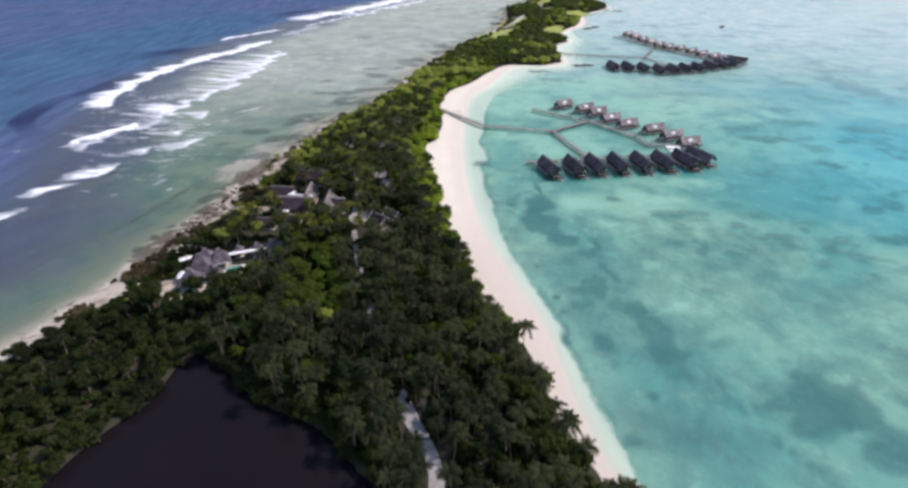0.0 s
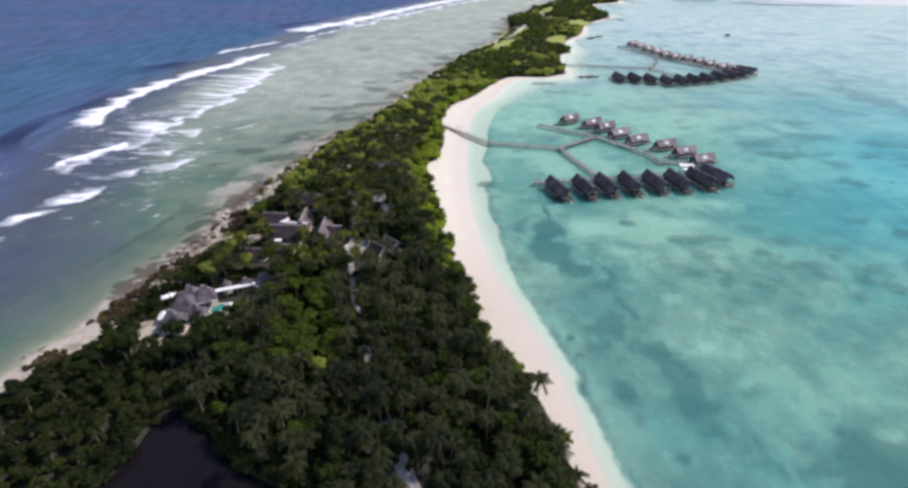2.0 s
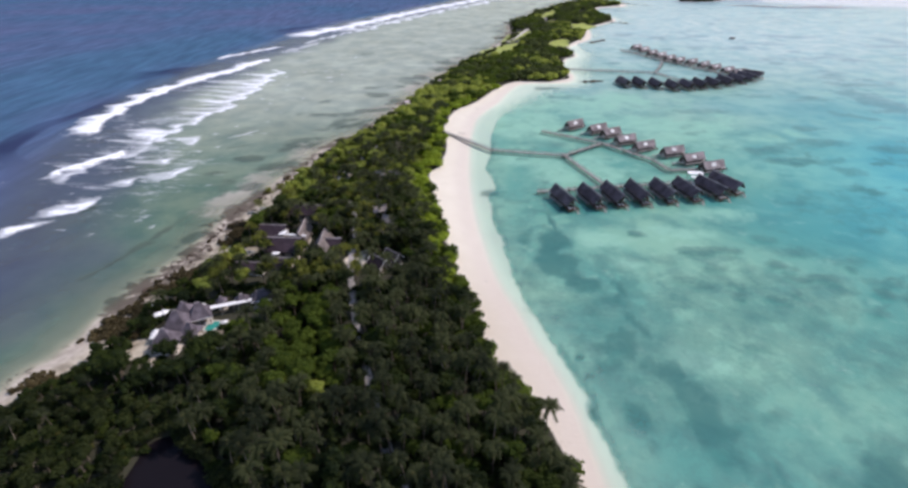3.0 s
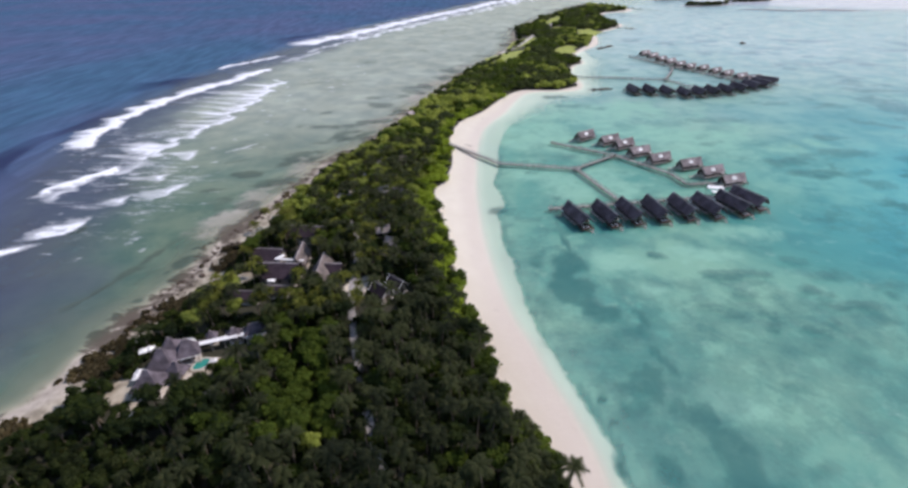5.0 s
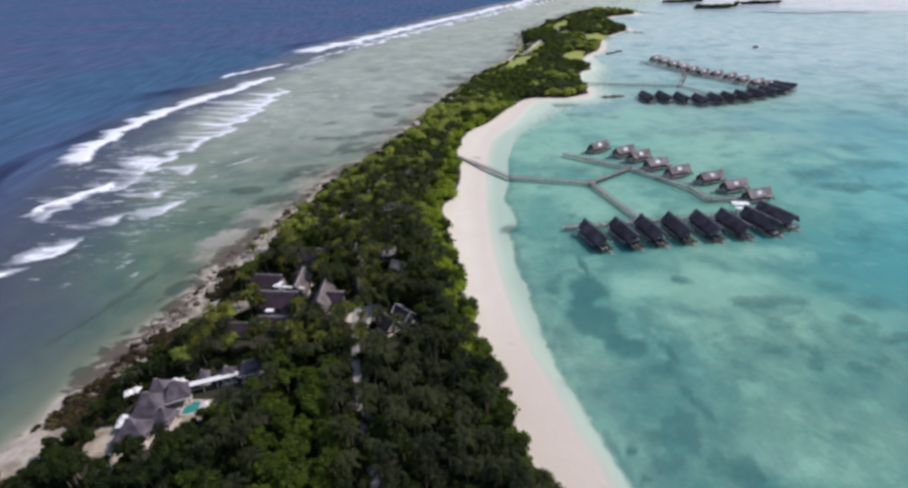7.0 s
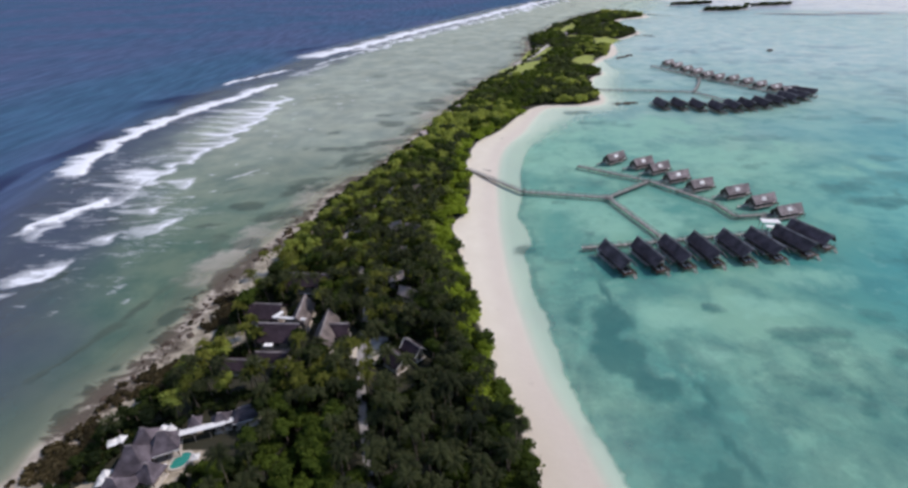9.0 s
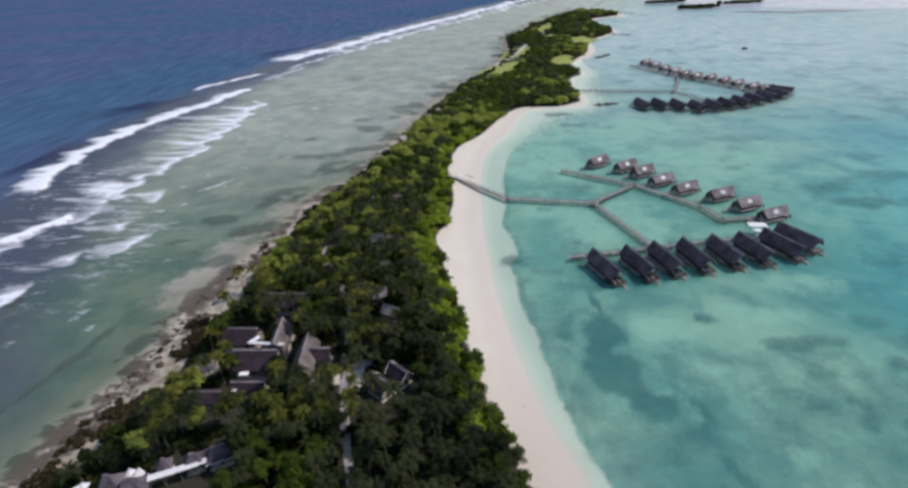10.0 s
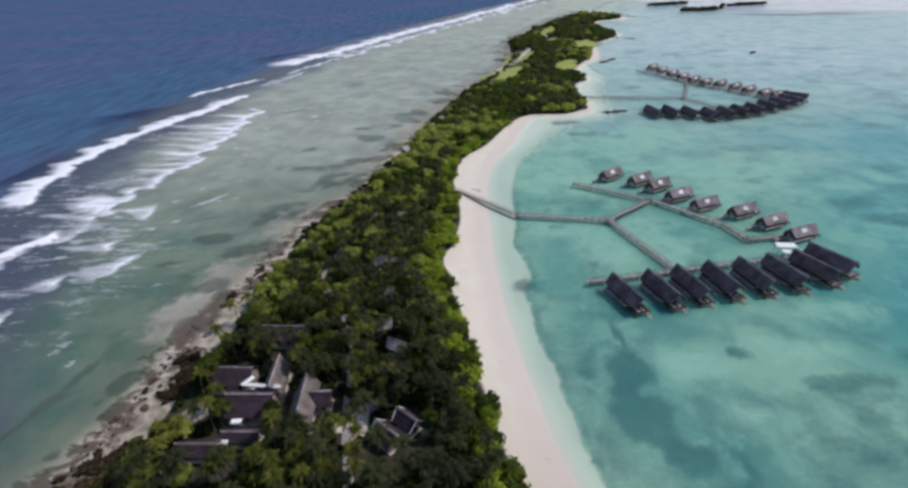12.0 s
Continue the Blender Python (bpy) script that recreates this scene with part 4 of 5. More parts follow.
jetty([[(-10.5, 351.5), (-6, 347), (19.5, 317.1), (61.8, 307.6), (75.6, 262.6)], [(61.8, 307.6), (89.5, 328.5)],
       [(55.1, 352.7), (89.2, 327.9), (111.8, 298.9), (115.2, 284.4), (130.6, 285.7)],
       [(39.0, 257.2), (60, 260.0), (75.6, 262.2), (89, 264.2), (102, 265.8), (114, 267.2), (124, 268.6), (132.0, 273.0)]],
      "weathered timber jetty on piles branching to villas", 3.2)
jetty([[(100.0, 545.8), (188.7, 526.4), (202.5, 493.4)], [(188.7, 526.4), (199, 545), (209, 566), (216.5, 586.0)], [(189.8, 645.9), (216.5, 586.0), (250.5, 522.0)],
       [(139.9, 492.5), (184, 486), (220.9, 492.1), (263.0, 513.6)]], "long timber jetty on piles across the far lagoon", 5.0)

# The shaded landing at the fork, and the white arrival canopy at the end of the row.
landing = thing("landing_shelter", pose(61.8, 307.6, 0, 0, 0, -13), "small dark thatched shelter at the jetty fork", "shelter")
part("platform", boxed((4.2, 4.2, 0.2), (0, 0, 1.90), bevel=0.04), M_TIMBER, landing)
part("platform_beam", boxed((3.6, 3.6, 0.3), (0, 0, 1.62)), M_DARKWOOD, landing)
canopy = thing("arrival_canopy", pose(124.5, 273.6, 0, 0, 0, -8), "white flat canopy over the row's boardwalk", "canopy")
part("roof_panel", boxed((7.5, 4.0, 0.22), (0, 0, 4.5), bevel=0.06), M_WHITE, canopy)
part("roof_panel", boxed((3.2, 2.6, 0.22), (-1.5, -4.5, 4.1), bevel=0.06), M_WHITE, canopy)
for x, y in ((-3.4, -1.7), (3.4, -1.7), (-3.4, 1.7), (3.4, 1.7), (-2.7, -5.4), (-0.3, -5.4)):
    part("post", pole(bmesh.new(), (x, y, -2.2), (x, y, 4.4), 0.12), M_TIMBER, canopy)


def boat(m, label):
    b = thing("boat", m, label, "boat")
    bm = bmesh.new()
    rows = []
    for i in range(9):
        k = i / 8
        half = 1.35 * math.sin(math.pi * min(0.5, 0.18 + k * 0.6) if k < 0.5 else math.pi * 0.5 * (1 + 0.0)) * (1 if k < 0.6 else max(0.04, 1 - ((k - 0.6) / 0.4) ** 2))
        x = -5 + 10 * k
        rise = 0.5 * k**3
        rows.append([bm.verts.new((x, s * half * f, z)) for s, f, z in ((-1, 1, 1.0 + rise), (-1, 0.7, 0.2), (1, 0.02, -0.3), (1, 0.7, 0.2), (1, 1, 1.0 + rise))])
    for a, c in zip(rows, rows[1:]):
        for i in range(4):
            bm.faces.new((a[i], a[i + 1], c[i + 1], c[i]))
        bm.faces.new((a[0], c[0], c[4], a[4]))
    bm.faces.new(rows[0])
    bm.faces.new(rows[-1])
    part("hull", bm, M_DARKWOOD, b)
    part("cabin", boxed((4.2, 1.9, 1.3), (-1.0, 0, 1.75), bevel=0.15), M_DARKWOOD, b)
    part("cabin_roof", boxed((5.0, 2.3, 0.14), (-1.0, 0, 2.48), bevel=0.04), M_THATCH_GREY, b)
    return b


boat(pose(357.5, 728.4, 0, 0, 0, 20), "small dark wooden boat moored on the lagoon")


# ---- houses among the trees ----
def bungalow(x, y, angle, length, width, eave, ridge, label, roof_mat=None, verge=False, group="bungalows among the trees"):
    """A house with a gable roof along its x, render walls, doors, windows and a veranda."""
    z = float(height(np.array([x]), np.array([y]))[0])
    h = thing("bungalow", pose(x, y, z, 0, 0, angle), label, "house", group)
    lw, ww = length - 1.6, width - 2.0
    part("plinth", boxed((length - 0.6, width - 0.8, 0.5), (0, 0, 0.05)), M_PAVING, h)
    for s in (-1, 1):
        w = part("wall", boxed((lw, 0.22, eave - 0.2), (0, s * ww / 2, eave / 2 + 0.2)), M_WALL, h)
        n = max(2, int(lw / 3.2))
        for i in range(n):
            part("window", boxed((1.2, 0.08, 1.2), ((i + 0.5) / n * lw - lw / 2, s * (ww / 2 + 0.13), eave * 0.58)), M_GLASS, w)
    for s in (-1, 1):
        w = part("end_wall", shifted(gable_wall(ww, 0.3, eave + 0.3, ridge - 0.75 - (ridge - eave) * 0.12, 0.22), s * lw / 2, 0, 0), M_WALL, h)
        part("door", boxed((0.08, 1.1, 2.1), (s * (lw / 2 + 0.14), 0, 1.36)), M_DARKWOOD, w)
    roof = part("roof", gable(length, width, eave, ridge, 0.28, 0.35, 0.05), roof_mat or M_SHINGLE, h, "dark weathered shingle roof")
    part("ridge_cap", gable(length + 0.8, 0.7, ridge - 0.22, ridge + 0.10, 0.08, 0.1), M_THATCH_GREY, roof)
    if verge:
        for s in (-1, 1):
            for k in (-1, 1):
                part("verge_board", pole(bmesh.new(), (s * (length / 2 + 0.1), k * width / 2, eave - 0.05), (s * (length / 2 + 0.45), 0, ridge), 0.12, 4), M_WHITE, roof)
    for s in (-1, 1):
        part("veranda_post", pole(bmesh.new(), (s * (lw / 2 - 0.3), -width / 2 + 0.5, 0), (s * (lw / 2 - 0.3), -width / 2 + 0.5, eave - 0.2), 0.1), M_TIMBER, h)
    return h


DARK = "low house with dark shingled gable roof among palms"
bungalow(-79.0, 210.0, -5, 11.2, 8.8, 3.7, 7.4, DARK)
bungalow(-70.6, 198.8, -3, 13.0, 10.4, 3.6, 7.6, "long house with dark brown shingled gable roof")
bungalow(-70.2, 188.6, -3, 9.6, 5.4, 2.7, 4.6, "low outbuilding with a dark shingled roof")
bungalow(-80.2, 185.0, -3, 10.6, 5.6, 2.7, 4.8, "low outbuilding with grey roof beside the lawn")
bungalow(-69.2, 229.0, -5, 15.0, 8.0, 3.6, 7.2, DARK)
bungalow(-66.2, 207.6, 92, 12.4, 6.2, 3.9, 7.8, "house with gable roof in a sunlit shingle colour", M_SHINGLE_LIT)
bungalow(-55.8, 197.8, 92, 15.6, 6.8, 3.8, 7.9, "cross-roofed house with shingles in a sunlit colour", M_SHINGLE_LIT)
bungalow(-51.6, 199.5, 0, 6.4, 6.4, 3.4, 6.7, "side wing with dark shingled roof")
bungalow(-31.6, 186.5, -42, 7.4, 5.8, 3.1, 6.0, "bungalow with dark roof and white verge boards", verge=True)
bungalow(-26.6, 190.8, -42, 6.6, 5.4, 3.1, 5.9, "bungalow with dark roof and white verge boards", verge=True)
for x, y, a in ((-37.5, 232, 20), (-31.5, 221.5, -30), (-73.5, 250, 10), (-43, 274, 30), (-34.6, 272, -20), (-38.4, 251, 15), (-49.6, 300, 40), (-37.7, 318, 10),
                (-40.9, 416, 60), (-24.6, 466, 60), (-18, 482, 55), (118, 780, 40), (140, 905, 30)):
    bungalow(x, y, a, 6.2, 5.0, 2.8, 5.2, "small pale-roofed bungalow half hidden by trees", M_THATCH_GREY)


def canopy_roof(x, y, angle, length, width, z, label):
    g = float(height(np.array([x]), np.array([y]))[0])
    c = thing("covered_walk", pose(x, y, g, 0, 0, angle), label, "covered walk")
    part("roof_slab", boxed((length, width, 0.22), (0, 0, z), bevel=0.05), M_WHITE, c)
    n = max(2, int(length / 4) + 1)
    for i in range(n):
        for s in (-1, 1):
            px = -length / 2 + 0.4 + i * (length - 0.8) / (n - 1)
            part("post", pole(bmesh.new(), (px, s * (width / 2 - 0.2), -0.1), (px, s * (width / 2 - 0.2), z - 0.1), 0.08), M_TIMBER, c)
    return c


canopy_roof(-68.5, 202.8, -8, 11.0, 1.2, 6.3, "white covered walk between the houses")
canopy_roof(-73.4, 205.2, 55, 4.0, 1.4, 6.0, "short white covered walk by the houses")
canopy_roof(-72.8, 192.4, 0, 2.8, 1.6, 3.9, "small white porch roof")
canopy_roof(-74.6, 186.2, 0, 3.2, 1.6, 3.2, "small white porch roof beside the lawn")
canopy_roof(-79.5, 160.2, 20, 12.0, 1.9, 3.5, "long white covered walk by the pool")
canopy_roof(-72.8, 163.0, 22, 6.5, 1.7, 3.3, "white covered walk to a pavilion")


def pavilion(x, y, angle, length, width, eave, ridge, flat, mat, label, white_edge=False):
    g = float(height(np.array([x]), np.array([y]))[0])
    p = thing("pavilion", pose(x, y, g, 0, 0, angle), label, "pavilion", "thatched pavilions by the pool")
    part("floor", boxed((length - 0.8, width - 0.8, 0.35), (0, 0, 0.10)), M_PAVING, p)
    roof = part("roof", hip(length, width, eave, ridge, flat), mat, p, "grey weathered thatch roof")
    part("finial", pole(bmesh.new(), (-flat / 2, 0, ridge + 0.04), (flat / 2 + 0.01, 0, ridge + 0.04), 0.22), M_THATCH_GREY, roof)
    if white_edge:
        for s in (-1, 1):
            part("fascia", boxed((length, 0.14, 0.3), (0, s * width / 2, eave - 0.12)), M_WHITE, roof)
    for sx in (-1, 0, 1):
        for sy in (-1, 1):
            part("post", pole(bmesh.new(), (sx * (length / 2 - 0.8), sy * (width / 2 - 0.8), 0), (sx * (length / 2 - 0.8), sy * (width / 2 - 0.8), eave), 0.13), M_DARKWOOD, p)
    part("counter", boxed((length * 0.4, width * 0.25, 1.0), (0, 0, 0.75)), M_WALL, p)
    return p


THATCHED = "open pavilion with a tall grey thatched roof"
pavilion(-91.6, 150.8, 10, 8.0, 9.0, 3.3, 8.4, 1.6, M_THATCH_OLD, THATCHED)
pavilion(-86.6, 155.6, 25, 7.0, 6.6, 3.2, 7.8, 1.5, M_THATCH_OLD, THATCHED, True)
pavilion(-86.0, 147.4, -10, 5.6, 5.6, 3.0, 6.4, 1.0, M_THATCH_OLD, THATCHED)
pavilion(-92.8, 157.6, 15, 5.6, 5.6, 3.0, 6.6, 1.0, M_THATCH_OLD, THATCHED)
pavilion(-91.4, 142.6, 5, 8.4, 7.6, 3.1, 7.8, 1.4, M_THATCH_OLD, THATCHED)
pavilion(-75.6, 163.6, 22, 5.2, 4.6, 2.8, 5.4, 1.0, M_THATCH_OLD, "small thatched pavilion beside the covered walk")
pavilion(-69.6, 165.4, 22, 7.0, 5.2, 3.0, 5.8, 3.0, M_THATCH_OLD, "thatched pavilion with white fascia at the walk's end", True)
pavilion(-82.5, 162.8, 20, 3.6, 3.6, 2.8, 5.0, 0.4, M_THATCH_OLD, "small thatched pavilion beside the covered walk")

# The swimming pool, with its paved rim.
rim = np.array([(math.cos(a) * 1.7 * (1 + 0.18 * math.cos(2 * a + 0.6)), math.sin(a) * 2.7) for a in np.linspace(0, 2 * math.pi, 28, endpoint=False)])
pool_z = 2.0
pool = thing("swimming_pool", pose(-82.2, 153.0, 0, 0, 0, -35), "kidney-shaped turquoise swimming pool with pale rim", "swimming pool")
bm = bmesh.new()
loops = [[bm.verts.new((x * k, y * k, z)) for x, y in rim] for k, z in ((1.0, pool_z + 0.04), (1.22, pool_z + 0.04), (1.22, 0.6), (1.0, 0.6))]
for a, b in zip(loops, loops[1:] + loops[:1]):
    for i in range(len(rim)):
        bm.faces.new((a[i], a[(i + 1) % len(rim)], b[(i + 1) % len(rim)], b[i]))
part("rim", bm, M_PAVING, pool)
bm = bmesh.new()
bm.faces.new([bm.verts.new((x, y, pool_z - 0.08)) for x, y in rim])
part("pool_water", bm, M_POOL, pool, "clear turquoise water")


def parasol(x, y, r, label="white square parasol over loungers"):
    g = float(height(np.array([x]), np.array([y]))[0])
    p = thing("parasol", pose(x, y, g, 0, 0, (x * 37) % 90), label, "parasol", "parasols by the pool")
    part("pole", pole(bmesh.new(), (0, 0, -0.1), (0, 0, 2.7), 0.05), M_TIMBER, p)
    part("shade", hip(r * 2, r * 2, 2.35, 3.0, 0.1, 0.05, 2), M_WHITE, p)


for x, y, r in ((-101.4, 156.8, 1.3), (-99.8, 157.8, 1.2), (-97.4, 147.6, 1.2), (-97.0, 145.4, 1.1), (-88.4, 160.6, 1.5), (-90.2, 161.0, 1.3), (-77.5, 152.4, 1.0),
                (-84.4, 149.6, 0.9)):
    parasol(x, y, r)


# ---- vegetation ----
class Clump:
    """Loose faces of one crown, with a tone for each corner."""

    def __init__(self):
        self.co, self.faces, self.tone = [], [], []

    def face(self, corners, tone):
        n = len(self.co)
        self.co += [tuple(c) for c in corners]
        self.tone += [tone] * len(corners)
        self.faces.append(tuple(range(n, n + len(corners))))

    def arrays(self):
        return np.array(self.co, float), np.concatenate([np.array(f) for f in self.faces]), np.array([len(f) for f in self.faces]), np.array(self.tone)


def as_mesh(name, arrays, material):
    co, corners, counts, tone = arrays
    me = raw_mesh(name, co, corners, counts, material, flat=True)
    a = me.attributes.new("tone", "FLOAT", "POINT")
    a.data.foreach_set("value", tone.astype(np.float32))
    return me


def palm_crown(rng, fronds=19, pairs=9, reach=2.9):
    """Arching fronds, each a rib with pairs of drooping leaflets."""
    c = Clump()
    for i in range(fronds):
        heading = i * 2.39996 + rng.uniform(-0.2, 0.2)
        lift = rng.uniform(-0.25, 1.15) if i % 3 else rng.uniform(0.6, 1.3)
        length = reach * rng.uniform(0.8, 1.12)
        out, side_way = np.array([math.cos(heading), math.sin(heading), 0]), np.array([-math.sin(heading), math.cos(heading), 0])
        rib = []
        for k in np.linspace(0, 1, pairs + 1):
            rib.append(out * length * (k * math.cos(lift) + 0.18 * k * k * math.sin(lift)) + np.array([0, 0, length * (k * math.sin(lift) - (0.42 + 0.18 * math.cos(lift)) * k * k)]))
        tone = rng.uniform(0.1, 1.0)
        for k, (a, b) in enumerate(zip(rib, rib[1:])):
            f = k / pairs
            blade = 0.62 * (0.45 + 0.75 * math.sin(math.pi * (0.18 + 0.72 * f)))
            for s in (-1, 1):
                tip = (a + b) / 2 + side_way * s * blade * rng.uniform(0.8, 1.1) + (b - a) * 0.9 + np.array([0, 0, -0.38 * blade])
                c.face([a, b, tip], tone)
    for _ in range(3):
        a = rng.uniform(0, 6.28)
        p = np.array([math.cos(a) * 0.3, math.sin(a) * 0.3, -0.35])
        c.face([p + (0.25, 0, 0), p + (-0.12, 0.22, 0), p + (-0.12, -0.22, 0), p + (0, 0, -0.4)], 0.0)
    return c.arrays()


def leafy_crown(rng, leaves=230, size=(3.2, 3.2, 2.3), lobes=6, leaf_size=0.62, base=0.0, bulk=(0.42, 0.68)):
    """Leaf clumps over several overlapping lobes, denser above, with a ragged underside and gaps."""
    c = Clump()
    centres = [(np.array([rng.uniform(-0.55, 0.55), rng.uniform(-0.55, 0.55), rng.uniform(-0.25, 0.4)]) * size, rng.uniform(*bulk)) for _ in range(lobes)]
    for _ in range(leaves):
        at, r = centres[rng.randrange(lobes)]
        z = rng.uniform(-0.45, 1.0)
        a = rng.uniform(0, 6.2832)
        ring = math.sqrt(max(0.0, 1 - z * z))
        n = np.array([ring * math.cos(a), ring * math.sin(a), z])
        p = at + n * np.array(size) * r * rng.uniform(0.78, 1.08)
        n = n + np.array([rng.uniform(-0.6, 0.6), rng.uniform(-0.6, 0.6), rng.uniform(-0.2, 0.7)])
        n /= np.linalg.norm(n)
        u = np.cross(n, (rng.uniform(-1, 1), rng.uniform(-1, 1), 0.3))
        u /= np.linalg.norm(u) + 1e-9
        v = np.cross(n, u)
        s = leaf_size * rng.uniform(0.6, 1.25)
        droop = n * s * -0.3
        # Tone rises with height on the lobe, painting in light from above.
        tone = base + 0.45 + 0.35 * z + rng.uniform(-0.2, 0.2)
        c.face([p - u * s * 0.9 + droop, p - v * s * 0.55, p + u * s * 0.9 + droop, p + v * s * 0.6], tone)
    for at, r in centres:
        # A mass darkened for inner shade keeps the crown closed behind its leaves.
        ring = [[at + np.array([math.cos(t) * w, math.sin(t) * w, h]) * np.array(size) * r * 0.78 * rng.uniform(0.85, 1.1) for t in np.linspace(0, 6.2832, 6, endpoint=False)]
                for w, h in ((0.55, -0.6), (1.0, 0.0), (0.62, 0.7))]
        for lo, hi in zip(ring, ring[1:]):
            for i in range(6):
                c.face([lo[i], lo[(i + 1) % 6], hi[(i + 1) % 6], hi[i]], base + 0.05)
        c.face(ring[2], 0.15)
    return c.arrays()


def trunk_mesh(name, tall, r, lean, limbs, rng):
    bm = bmesh.new()
    rings = []
    for i in range(6):
        k = i / 5
        x = lean * k * k
        w = r * (1.25 - 0.75 * k) + (0.12 if i == 0 else 0)
        rings.append([bm.verts.new((x + math.cos(t) * w, math.sin(t) * w, tall * k - (0.5 if i == 0 else 0))) for t in np.linspace(0, 6.2832, 6, endpoint=False)])
    for a, b in zip(rings, rings[1:]):
        for i in range(6):
            bm.faces.new((a[i], a[(i + 1) % 6], b[(i + 1) % 6], b[i]))
    bm.faces.new(rings[-1])
    for _ in range(limbs):
        t = rng.uniform(0, 6.28)
        pole(bm, (lean * 0.4, 0, tall * rng.uniform(0.5, 0.7)), (math.cos(t) * 1.9, math.sin(t) * 1.9, tall * 1.12), r * 0.45, 5, r * 0.15)
    bmesh.ops.recalc_face_normals(bm, faces=bm.faces)
    me = bpy.data.meshes.new(name)
    bm.to_mesh(me)
    bm.free()
    me.materials.append(M_BARK)
    return me


rng = random.Random(7)
PALMS, BROAD, SCRUB = [], [], []
for i in range(5):
    tall, lean = 8.2 + 0.8 * i, rng.uniform(0.4, 1.8)
    PALMS.append((palm_crown(rng, 18 + i), trunk_mesh("palm_trunk", tall, 0.17, lean, 0, rng), (lean, 0, tall)))
for i in range(6):
    tall = 4.2 + 0.45 * i
    BROAD.append((leafy_crown(rng, 400, (3.4 + 0.25 * (i % 3), 3.2, 2.3 + 0.2 * (i % 2)), 10, 0.46, 0.0, (0.28, 0.58)), trunk_mesh("tree_trunk", tall, 0.22, 0.3, 3, rng), (0.2, 0, tall + 0.9)))
for i in range(4):
    SCRUB.append((leafy_crown(rng, 210, (2.5, 2.5, 1.5), 6, 0.42, 0.3), trunk_mesh("shrub_stem", 1.0, 0.12, 0.1, 2, rng), (0, 0, 1.35)))
# Raised base tone puts the haze on far crowns into their colour.
FARS = [leafy_crown(rng, 110, (4.0, 4.0, 3.0), 4, 1.15, 0.5, (0.5, 0.85)) for _ in range(5)]
UNDER = [leafy_crown(rng, 34, (2.6, 2.6, 1.5), 3, 0.9) for _ in range(3)]

HOUSES = [(o.matrix_world.translation.x, o.matrix_world.translation.y, o.name.split(".")[0]) for o in bpy.data.objects
          if o.parent is None and o.name.split(".")[0] in ("bungalow", "pavilion", "covered_walk", "swimming_pool")]


def free_of_things(x, y, need_path=1.5, bank=-0.3):
    """Which places are clear of houses, paths, ponds and lawns."""
    ok = gap(x, y, POND, True) < bank
    ok &= gap(x, y, ROAD) > np.where(y > 150, need_path, np.where(y > 92, 0.25, need_path + 1.3))
    ok &= (gap(x, y, LANE) > need_path) & (gap(x, y, SPUR) > 1.6) & (gap(x, y, FAR_PATH) > 7)
    for hx, hy, kind in HOUSES:
        far = hy > 214 or hx > -34
        ok &= (x - hx) ** 2 + ((y - hy) * 0.9) ** 2 > (5.0 if hx > -34 and hy < 195 else 3.0 if far else {"bungalow": 6.6, "pavilion": 5.0, "covered_walk": 3.0, "swimming_pool": 6.0}[kind]) ** 2
    # open view of the house fronts from the water side
    for hx, hy, kind in HOUSES:
        if 180 < hy < 235 and (hx < -50 or hx > -34):
            ok &= ~((np.abs(x - hx) < 6) & (y < hy) & (y > hy - 9))
        if kind == "covered_walk" and hy < 180:
            ok &= ~((np.abs(x - hx) < 7.5) & (y < hy + 4) & (y > hy - 11))
        if kind == "pavilion" and hx < -84:
            ok &= ~((np.abs(x - hx) < 5) & (y < hy) & (y > hy - 9))
    for back in (22, 44):
        ok &= gap(x + 0.09 * back, y + back, FAR_PATH) > 8
    for at, half in PLAZAS:
        ok &= oval(x, y, at, half) > 1.25
    for at, half, turn in LAWNS:
        ok &= oval(x, y, at, half, turn) + 0.8 * wobble(x, y, 18, 91) > 1.0
        ok &= oval(x, y, (at[0] - 9, at[1] - 24), (half[0] * 0.8, half[1]), turn) > 1.0
    return ok


def scatter(y0, y1, step, seed, inset, bank=-0.3):
    """Jittered places inside the wood between two lines of the plan."""
    g = np.random.default_rng(seed)
    x, y = np.meshgrid(np.arange(-150, 340, step), np.arange(y0, y1, step * 0.88))
    x = x + (np.arange(x.shape[0]) % 2)[:, None] * step / 2
    x, y = (x + g.uniform(-0.42, 0.42, x.shape) * step).ravel(), (y + g.uniform(-0.42, 0.42, y.shape) * step).ravel()
    ok = gap(x, y, WOOD, True) > inset
    x, y = x[ok], y[ok]
    ok = free_of_things(x, y, bank=bank)
    return x[ok], y[ok], g


def plant(kind, models, material, x, y, scale, turn, pick, label, category, group, label_of=None):
    """Separate trees, each a thing with a trunk and a crown."""
    z = height(x, y)
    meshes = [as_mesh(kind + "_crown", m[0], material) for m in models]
    for i in range(len(x)):
        crown, stem, top = models[pick[i]]
        t = thing(kind, pose(x[i], y[i], z[i], 0, 0, turn[i]) @ Matrix.Scale(scale[i], 4), label, category, group)
        a = new("trunk", stem)
        a.parent = t
        b = new("crown", meshes[pick[i]])
        b.parent, b.location = t, top


